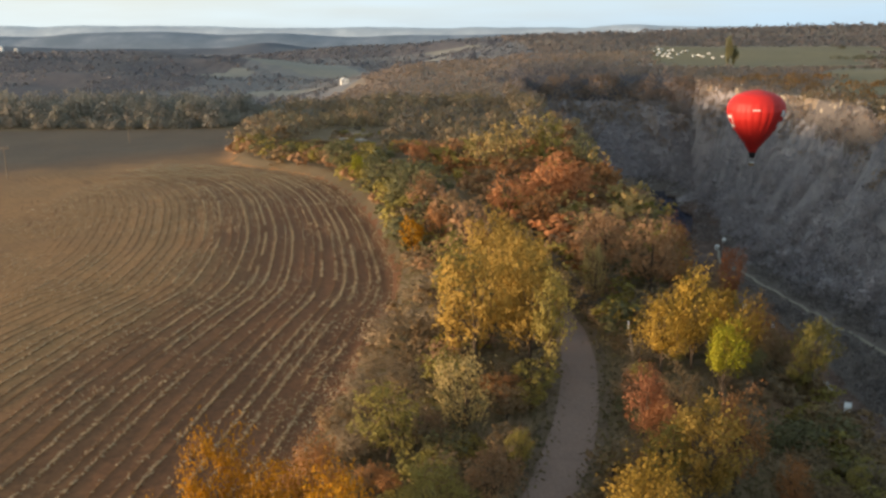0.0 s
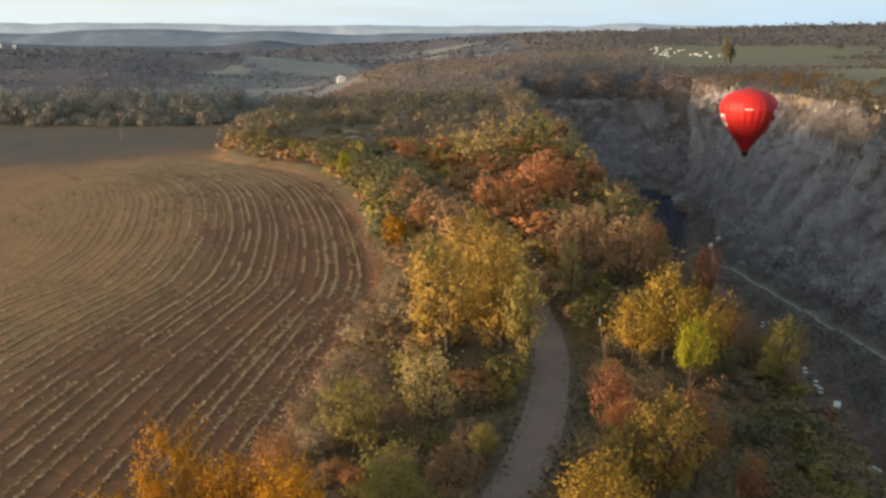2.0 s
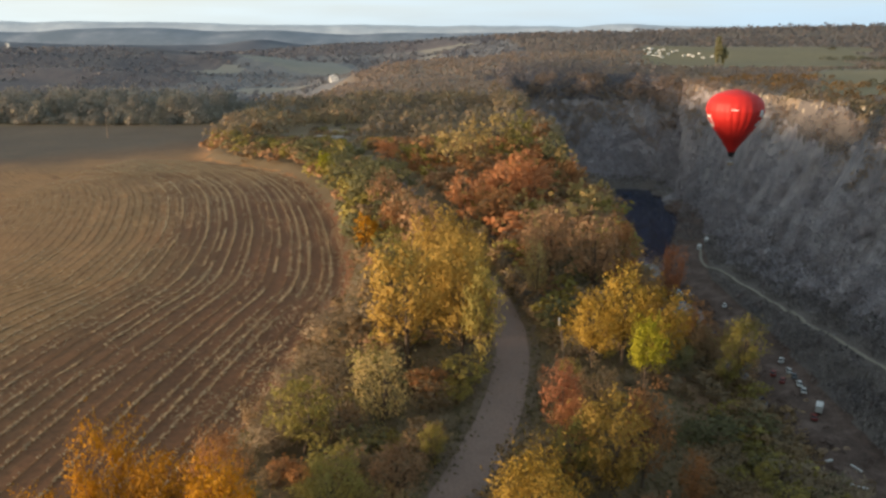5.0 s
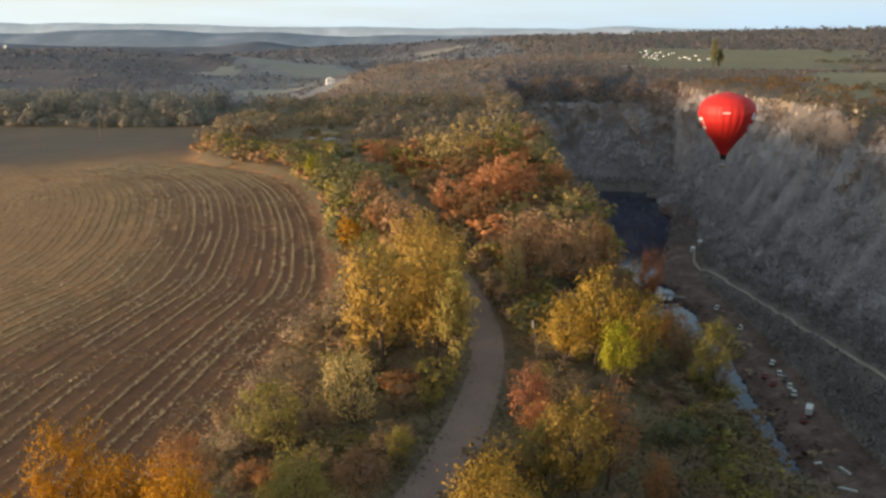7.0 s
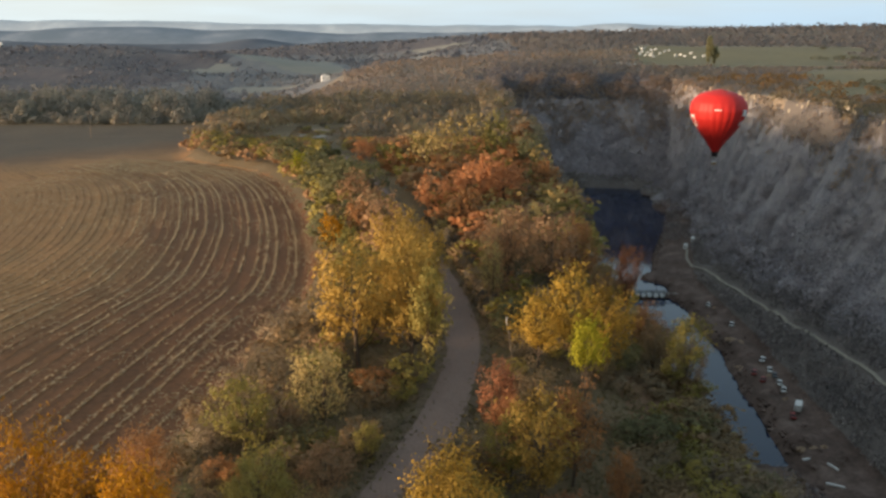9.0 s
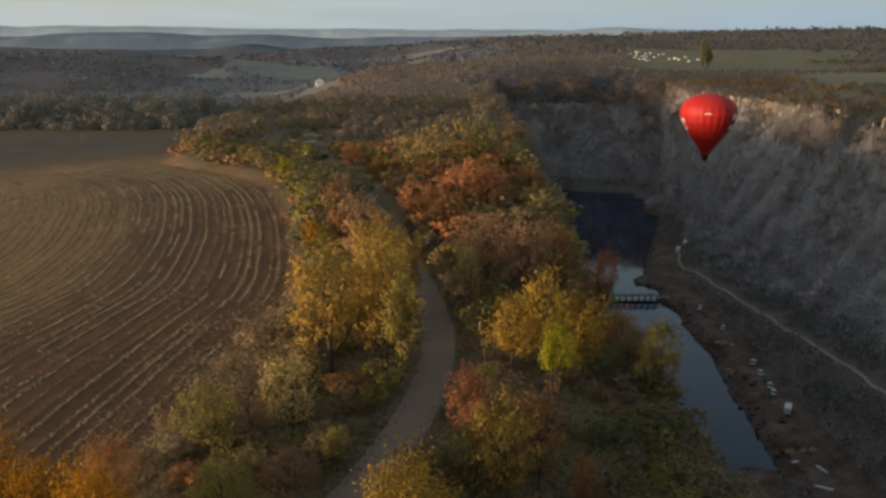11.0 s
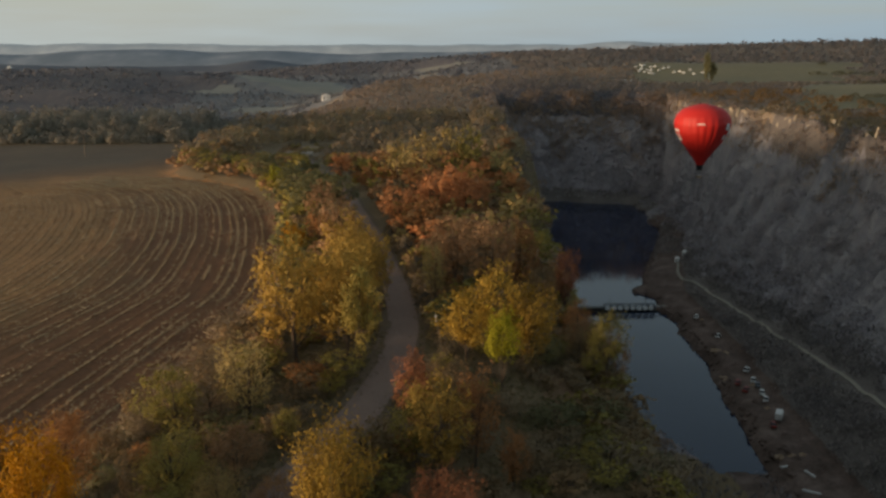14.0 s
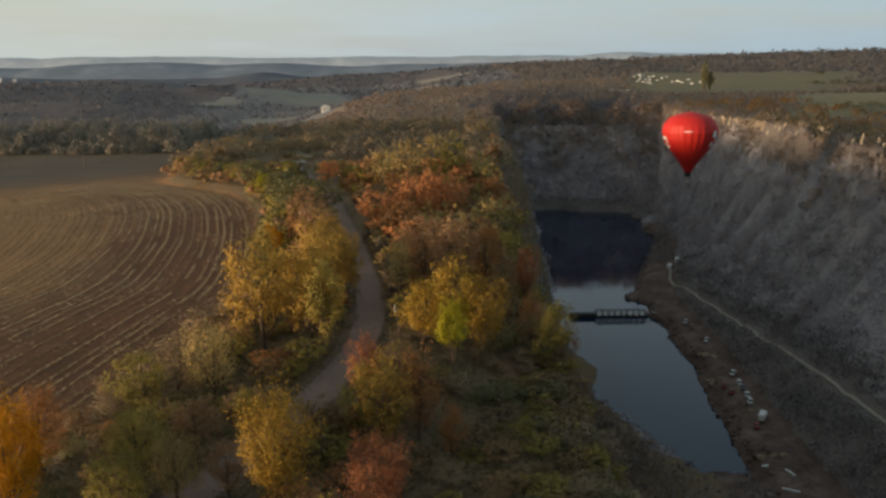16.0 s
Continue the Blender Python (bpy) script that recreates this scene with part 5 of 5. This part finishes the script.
    for sx in (-0.85, 0.85):
        for sy in (-0.65, 0.65):
            bm = bmesh.new(); cyl(bm, (sx, sy, 1.2), (sx * 1.4, sy * 1.7, z0 - height * 0.08), 0.05, sides=6)
            part("rope", bm, M_dark, ob)
    bm = bmesh.new(); box(bm, -0.35, 0.35, -0.2, 0.2, 2.2, 2.6, 0.06)
    part("burner", bm, M_grey, ob)
    return ob


balloon(128.2, 339, 7.8, 11.4, 25.6)


# ---- vehicles on the quarry terrace ----
def ground_z(x, y):
    return float(land(np.array([float(x)]), np.array([float(y)]))[0])


def car(x, y, turn, paint, label, van=False):
    L, W, H = (5.4, 2.0, 2.5) if van else (4.3, 1.75, 1.45)
    ob = new("van" if van else "car")
    ob.matrix_world = pose(x, y, ground_z(x, y) + 0.05, 0, 0, turn)
    tagged(ob, label, "van" if van else "car", "vehicles on the quarry terrace")
    bm = bmesh.new()
    if van:
        box(bm, -W / 2, W / 2, -L / 2, L / 2 - 0.9, 0.35, H, 0.14)
        box(bm, -W / 2, W / 2, L / 2 - 1.2, L / 2, 0.35, 1.25, 0.16)
    else:
        box(bm, -W / 2, W / 2, -L / 2, L / 2, 0.28, 0.85, 0.16)
    body = part("body", bm, paint, ob)
    bm = bmesh.new()
    if van:
        box(bm, -W / 2 + 0.08, W / 2 - 0.08, L / 2 - 0.95, L / 2 - 0.55, 1.2, 1.95, 0.1)
    else:
        r = bmesh.ops.create_cube(bm, size=1.0)
        for v in r["verts"]:
            top = v.co.z > 0
            v.co = Vector((v.co.x * (W - (0.5 if top else 0.12)), v.co.y * (L * (0.36 if top else 0.60)) - 0.2, 0.84 if not top else H - 0.06))
    part("windows", bm, M_glass, body)
    if not van:
        bm = bmesh.new(); box(bm, -W / 2 + 0.28, W / 2 - 0.28, -L * 0.18 - 0.2, L * 0.18 - 0.2, H - 0.07, H, 0.03)
        part("roof", bm, paint, body)
    for sx in (-1, 1):
        for sy in (-0.31, 0.31):
            bm = bmesh.new(); cyl(bm, (sx * (W / 2 - 0.2), sy * L, 0.32), (sx * (W / 2 + 0.01), sy * L, 0.32), 0.32, sides=14)
            part("wheel", bm, M_dark, ob)
    return ob


for x, y, a, paint, lab, van in (
        (125.2, 232.5, -29, M_white, "white delivery van parked on the gravel terrace", True),
        (126.6, 247.0, -22, M_white, "white car in a row on the gravel terrace", False),
        (127.3, 252.0, -18, M_white, "white car in a row on the gravel terrace", False),
        (127.8, 257.5, -19, M_grey, "grey car in a row on the gravel terrace", False),
        (128.4, 263.0, -19, M_white, "white car in a row on the gravel terrace", False),
        (129.3, 272.0, -30, M_white, "white car standing apart on the terrace", False),
        (130.6, 307.5, -27, M_white, "white car by itself on the terrace", False),
        (123.4, 256.0, -30, M_redcar, "red car near the lake's edge", False),
        (122.6, 262.0, -24, M_redcar, "red car near the lake's edge", False),
        (122.2, 229.0, -19, M_redcar, "red car beside the white van", False),
        (129.5, 333.0, -24, M_white, "white car at the terrace's far end", False),
        (147.5, 427.0, -24, M_white, "white van where the path ends", True),
        (153.0, 433.0, -21, M_white, "white van where the path ends", True)):
    car(x, y, a, paint, lab, van)


# ---- footbridge across the lake ----
def footbridge():
    ob = new("footbridge"); ob.location = (0, 355.8, -87.6)
    tagged(ob, "dark steel footbridge with white round panels across the lake", "bridge")
    bm = bmesh.new(); box(bm, 84, 121, -1.1, 1.1, -0.15, 0.15, 0.04)
    part("deck", bm, M_darksteel, ob)
    bm = bmesh.new(); box(bm, 82, 94, -1.6, 1.6, -0.35, 1.6, 0.15)
    part("landing_stage", bm, M_darksteel, ob, "dark timber-clad landing stage")
    for side in (-1.1, 1.1):
        for h in (0.15, 2.75):
            bm = bmesh.new(); box(bm, 94, 117.3, side - 0.12, side + 0.12, h, h + 0.28, 0.03)
            part("chord", bm, M_darksteel, ob)
        for k in range(9):
            x = 94.2 + k * 2.86
            bm = bmesh.new(); box(bm, x - 0.16, x + 0.16, side - 0.1, side + 0.1, 0.4, 2.8, 0.03)
            part("post", bm, M_darksteel, ob)
        bm = bmesh.new(); box(bm, 117.3, 122.5, side - 0.05, side + 0.05, 1.9, 2.05)
        part("handrail", bm, M_white, ob)
        for k in range(3):
            bm = bmesh.new(); box(bm, 118 + k * 2.0, 118.14 + k * 2.0, side - 0.05, side + 0.05, 0, 1.95)
            part("baluster", bm, M_darksteel, ob)
    for k in range(8):
        x = 95.63 + k * 2.86
        bm = bmesh.new(); cyl(bm, (x, -1.34, 1.58), (x, -1.22, 1.58), 1.08, sides=20)
        part("round_panel", bm, M_panel, ob, "white round panel")
    for x in (97.0, 113.4):
        bm = bmesh.new(); cyl(bm, (x, 1.3, -1), (x, 1.3, 5.6), 0.13, 0.08, sides=8)
        part("mast", bm, M_grey, ob)
    for x in (86, 94, 117):
        bm = bmesh.new(); cyl(bm, (x, 0, -8), (x, 0, -0.15), 0.5, sides=12)
        part("pier", bm, M_grey, ob)
    return ob


footbridge()

# timber and beams on the terrace
for x, y, L, a in ((113.5, 186, 6.2, 78), (117, 190, 4.6, 60), (120.5, 199, 3.8, 20), (116, 204, 3.4, 100)):
    ob = new("timber_beam"); ob.matrix_world = pose(x, y, ground_z(x, y) + 0.25, 0, 0, a)
    tagged(ob, "pale squared timber lying on the terrace", "beam", "timber on the terrace")
    bm = bmesh.new(); box(bm, -0.28, 0.28, -L / 2, L / 2, -0.25, 0.25, 0.04)
    part("beam", bm, M_white, ob)


# ---- poles, post ----
def power_pole(x, y, h):
    ob = new("power_pole"); ob.location = (x, y, ground_z(x, y) - 0.2)
    tagged(ob, "wooden power pole with a crossarm in the field", "pole", "power poles in the field")
    bm = bmesh.new(); cyl(bm, (0, 0, 0), (0, 0, h), 0.16, 0.11, 10); part("pole", bm, M_timber, ob)
    bm = bmesh.new(); box(bm, -1.3, 1.3, -0.09, 0.09, h - 0.55, h - 0.35, 0.02); part("crossarm", bm, M_timber, ob)
    for k in (-1.15, 0, 1.15):
        bm = bmesh.new(); cyl(bm, (k, 0, h - 0.35), (k, 0, h + 0.05), 0.09, 0.05, 8); part("insulator", bm, M_grey, ob)
    return ob


power_pole(-122.3, 321, 10.6)
power_pole(-105.9, 197.5, 8.2)

ob = new("marker_post"); ob.location = (19.0, 74.2, ground_z(19.0, 74.2))
tagged(ob, "slim leaning timber post with a white marker plate beside the lane", "post")
bm = bmesh.new(); cyl(bm, (0, 0, -0.3), (-0.8, 0.5, 5.0), 0.05, 0.04, 8); part("post", bm, M_timber, ob)
bm = bmesh.new(); box(bm, -0.89, -0.75, 0.38, 0.42, 4.3, 5.1, 0.015); part("plate", bm, M_white, ob, "small blank white plate")


# ---- houses far off ----
def house(x, y, w, d, h, turn, label, roof=None, lift=0.0):
    ob = new("house"); ob.matrix_world = pose(x, y, lift, 0, 0, turn)
    tagged(ob, label, "house")
    bm = bmesh.new()
    a = [bm.verts.new((sx * w / 2, sy * d / 2, z)) for z in (-6, h) for sx, sy in ((-1, -1), (1, -1), (1, 1), (-1, 1))]
    for q in ((0, 1, 5, 4), (1, 2, 6, 5), (2, 3, 7, 6), (3, 0, 4, 7)):
        bm.faces.new([a[i] for i in q])
    g0, g1 = bm.verts.new((0, -d / 2, h + w * 0.2)), bm.verts.new((0, d / 2, h + w * 0.2))
    bm.faces.new((a[4], a[5], g0)); bm.faces.new((a[6], a[7], g1))
    part("wall", bm, M_plaster, ob)
    for s in (-1, 1):
        bm = bmesh.new()
        r = bmesh.ops.create_cube(bm, size=1.0)
        sl = math.hypot(w / 2, w * 0.2) + 0.6
        bmesh.ops.transform(bm, matrix=Matrix.Translation((s * w / 4 * 1.06, 0, h + w * 0.1)) @ pose(0, 0, 0, 0, s * math.degrees(math.atan2(0.2, 0.5)), 0) @ Matrix.Diagonal((sl, d + 0.8, 0.25, 1)), verts=r["verts"])
        part("roof", bm, roof or M_tile, ob)
    for k in range(max(2, int(w // 3.4))):
        wx = -w / 2 + (k + 0.5) * w / max(2, int(w // 3.4))
        bm = bmesh.new(); box(bm, wx - 0.55, wx + 0.55, -d / 2 - 0.06, -d / 2 + 0.1, h * 0.35, h * 0.35 + 1.5, 0.02)
        part("window", bm, M_glass, ob)
    return ob


house(-107.5, 920, 8.6, 8, 4.4, 12, "white gabled house among woods above the valley", M_plaster, -26.0)
house(80, 905, 7, 7, 6, 0, "pale house at the forest's edge", None, -8.0)
house(-1376, 2640, 13, 10, 6, 5, "far white building in the valley", M_plaster, -27.0)
house(-1328, 2640, 9, 9, 5, 5, "far white building in the valley", M_plaster, -31.0)

rng_c = random.Random(12)


def caravan(x, y, turn, label="white caravan standing on the far meadow", group="caravans on the meadow"):
    ob = new("caravan"); ob.matrix_world = pose(x, y, ground_z(x, y), 0, 0, turn)
    tagged(ob, label, "caravan", group)
    bm = bmesh.new(); box(bm, -1.9, 1.9, -0.95, 0.95, 0.45, 2.3, 0.25); part("body", bm, M_white, ob)
    bm = bmesh.new(); box(bm, -1.1, 0.5, -1.0, -0.85, 1.3, 1.8, 0.05); part("window", bm, M_glass, ob)
    for s in (-1, 1):
        bm = bmesh.new(); cyl(bm, (0.2, s * 0.8, 0.35), (0.2, s * 0.98, 0.35), 0.35, sides=12); part("wheel", bm, M_dark, ob)
    return ob


for k in range(26):
    u = rng_c.random()
    caravan(295 + 72 * u + rng_c.uniform(-8, 8), 1110 + 165 * rng_c.random(), rng_c.uniform(-40, 40))


def poplar(x, y, h):
    (tv, tf), (cv, cf, ck, co) = tree_shape(4, 9, 3.6, 60, 700, 0.5)
    ob = new("poplar"); ob.matrix_world = Matrix.LocRotScale((x, y, ground_z(x, y)), None, (1.35, 1.35, h / 9))
    tagged(ob, "tall narrow dark poplar at the meadow's edge", "tree")
    part("trunk", mesh_np("trunk", tv, tf, [M_bark], None, True), None, ob)
    part("crown", mesh_np("crown", cv, cf, [LEAF["green"]]), None, ob)


poplar(338, 1000, 35)
poplar(346, 1003, 24)

# ---- rocks on the banks ----
rng_r = np.random.default_rng(8)
rock_parts = []
yy = rng_r.uniform(185, 640, 900)
side = rng_r.random(900) < 0.55
xx = np.where(side, np.interp(yy, ST, SHORE_R) + rng_r.uniform(-1, 3.5, 900), np.interp(yy, ST, SHORE_L) - rng_r.uniform(-0.5, 6, 900))
zz = land(xx, yy)
bm = bmesh.new(); bmesh.ops.create_icosphere(bm, subdivisions=1, radius=1.0)
bm.verts.ensure_lookup_table()
ico_v = np.array([v.co[:] for v in bm.verts]); ico_f = np.array([[v.index for v in fc.verts] for fc in bm.faces]); bm.free()
for i in range(900):
    s = rng_r.uniform(0.3, 1.3)
    rock_parts.append((ico_v * s * rng_r.uniform(0.6, 1.2, (len(ico_v), 1)) * np.array([1, 1, 0.7]) + np.array([xx[i], yy[i], zz[i]]), ico_f))
v, f = join(rock_parts)
tagged(new("shore_rocks", mesh_np("shore_rocks", v, f, [M_terrace])), "brown broken rock along the lake shore", "rocks", "", "stuff")

# spoil heaps and rubble on the terrace
def spoil_heap(x, y, r, h, material, label):
    """A low uneven mound of tipped stone."""
    th = np.linspace(0, 2 * np.pi, 14, endpoint=False)
    v_ = [np.array([0, 0, h])]
    for q in (0.35, 0.7, 1.0, 1.25):
        k = 1 + 0.22 * rng_r.normal(size=14)
        v_.append(np.stack([r * q * k * np.cos(th), r * q * k * np.sin(th), h * (1 - q / 1.25) ** 0.8 * rng_r.uniform(0.7, 1.2, 14) - 0.15 * q], 1))
    me = bpy.data.meshes.new("spoil_heap")
    f_ = [(0, 1 + i, 1 + (i + 1) % 14) for i in range(14)]
    f_ += [(1 + a * 14 + i, 1 + (a + 1) * 14 + i, 1 + (a + 1) * 14 + (i + 1) % 14, 1 + a * 14 + (i + 1) % 14) for a in range(3) for i in range(14)]
    me.from_pydata(np.vstack(v_).tolist(), [], f_)
    me.materials.append(material)
    ob = new("spoil_heap", me); ob.matrix_world = pose(x, y, ground_z(x, y), 0, 0, float(rng_r.uniform(0, 360)))
    return tagged(ob, label, "heap", "spoil heaps on the terrace")


for i in range(34):
    y = float(rng_r.uniform(196, 330))
    u = float(rng_r.uniform(0.1, 0.8))
    a, b = float(np.interp(y, ST, SHORE_R)), float(np.interp(y, ST, TERR_B))
    pale = rng_r.random() < 0.3
    spoil_heap(a + 2 + (b - a - 2) * u, y, float(rng_r.uniform(0.7, 1.9)), float(rng_r.uniform(0.4, 1.1)), M_yard if pale else M_terrace,
               "pale heap of tipped rubble on the gravel terrace" if pale else "dark brown spoil heap on the gravel terrace")

# grass and fallen leaves on the verges
rng_g = np.random.default_rng(21)
gxv, gyv = rng_g.uniform(-14, 42, 60000), 28 + 110 * rng_g.random(60000) ** 1.3
okg = (gxv > field_edge(gyv) - 0.5) & (gxv < np.interp(gyv, ST, RIM_L) - 0.5) & ((gyv > 75) | (gyv < np.interp(gxv, RIM_NX, RIM_NY)))
okg &= np.abs(gxv - np.interp(gyv, rp[:, 1], rp[:, 0])) > 2.0 - 1.3 * rng_g.random(60000) ** 2.5
gxv, gyv = gxv[okg], gyv[okg]
v, f, _ = quads(np.stack([gxv, gyv, land(gxv, gyv) + 0.16], 1), rng_g.uniform(0.12, 0.34, len(gxv)), rng_g, 0.3, 0.2)
tagged(new("verge_grass", mesh_np("verge_grass", v, f, [M_verge])), "rough dull grass and fallen leaves beside the lane", "grass", "", "stuff")

# pale crags along the cliff's upper edge
rng_k = np.random.default_rng(31)
bm = bmesh.new(); bmesh.ops.create_icosphere(bm, subdivisions=2, radius=1.0)
bm.verts.ensure_lookup_table()
crag_v = np.array([v.co[:] for v in bm.verts]); crag_f = np.array([[v.index for v in fc.verts] for fc in bm.faces]); bm.free()


def crag(x, y, z, w, h):
    """A weathered block of limestone: a boxy lump with ledges and clefts."""
    u = np.sign(crag_v) * np.abs(crag_v) ** 0.55
    u = u * (1 + 0.22 * vnoise(crag_v[:, 0] * 2 + x, crag_v[:, 1] * 2 + crag_v[:, 2] * 1.5 + y, 33, 3))[:, None]
    v_ = u * np.array([w * 0.6, w, h])
    v_[:, 0] += 0.15 * v_[:, 2]
    ob = new("rock_outcrop", mesh_np("rock_outcrop", v_, crag_f, [M_crag]))
    ob.matrix_world = pose(x, y, z, 0, 0, float(rng_k.uniform(-35, 35)))
    return tagged(ob, "pale weathered limestone crag at the cliff's edge", "rock", "crags along the quarry's edge")


for k in range(84):
    y = float(rng_k.uniform(325, 580))
    z = float(-4 - 13 * rng_k.random() ** 1.5)
    probe = np.arange(170.0, 214.0, 0.5)
    hz = land(probe, probe * 0 + y)
    z = min(z, float(hz.max()) - 1.0)
    x = float(probe[np.argmax(hz > z)])
    crag(x + 0.7, y, z - 1.2, float(rng_k.uniform(0.5, 1.4)), float(rng_k.uniform(1.2, 4.4)))

house(201, 850, 7, 26, 2.6, 92, "long low pale barn among the plateau woods", M_timber, float(land(np.array([201.0]), np.array([846.0]))[0]))


def timber_stack(x, y, turn):
    """Sawn boards piled in layers on two bearers."""
    ob = new("timber_stack"); ob.matrix_world = pose(x, y, ground_z(x, y), 0, 0, turn)
    tagged(ob, "pale sawn boards stacked in the gravel yard", "timber stack", "timber in the yard")
    for s_ in (-1, 1):
        bm = bmesh.new(); box(bm, s_ * 1.8 - 0.1, s_ * 1.8 + 0.1, -1.0, 1.0, 0.0, 0.2, 0.02); part("bearer", bm, M_timber, ob)
    bm = bmesh.new(); box(bm, -2.9, 2.9, -0.15, 0.15, -0.06, 0.06, 0.015)
    board = bpy.data.meshes.new("board"); bm.to_mesh(board); bm.free()
    board.materials.append(M_greywood)
    for lay in range(7):
        for k in range(6):
            b = part("board", board, None, ob)
            b.location = (rng_c.uniform(-0.15, 0.15), -0.85 + k * 0.34, 0.27 + lay * 0.15)


timber_stack(-29.5, 287, 6)
timber_stack(-33.5, 291, 12)
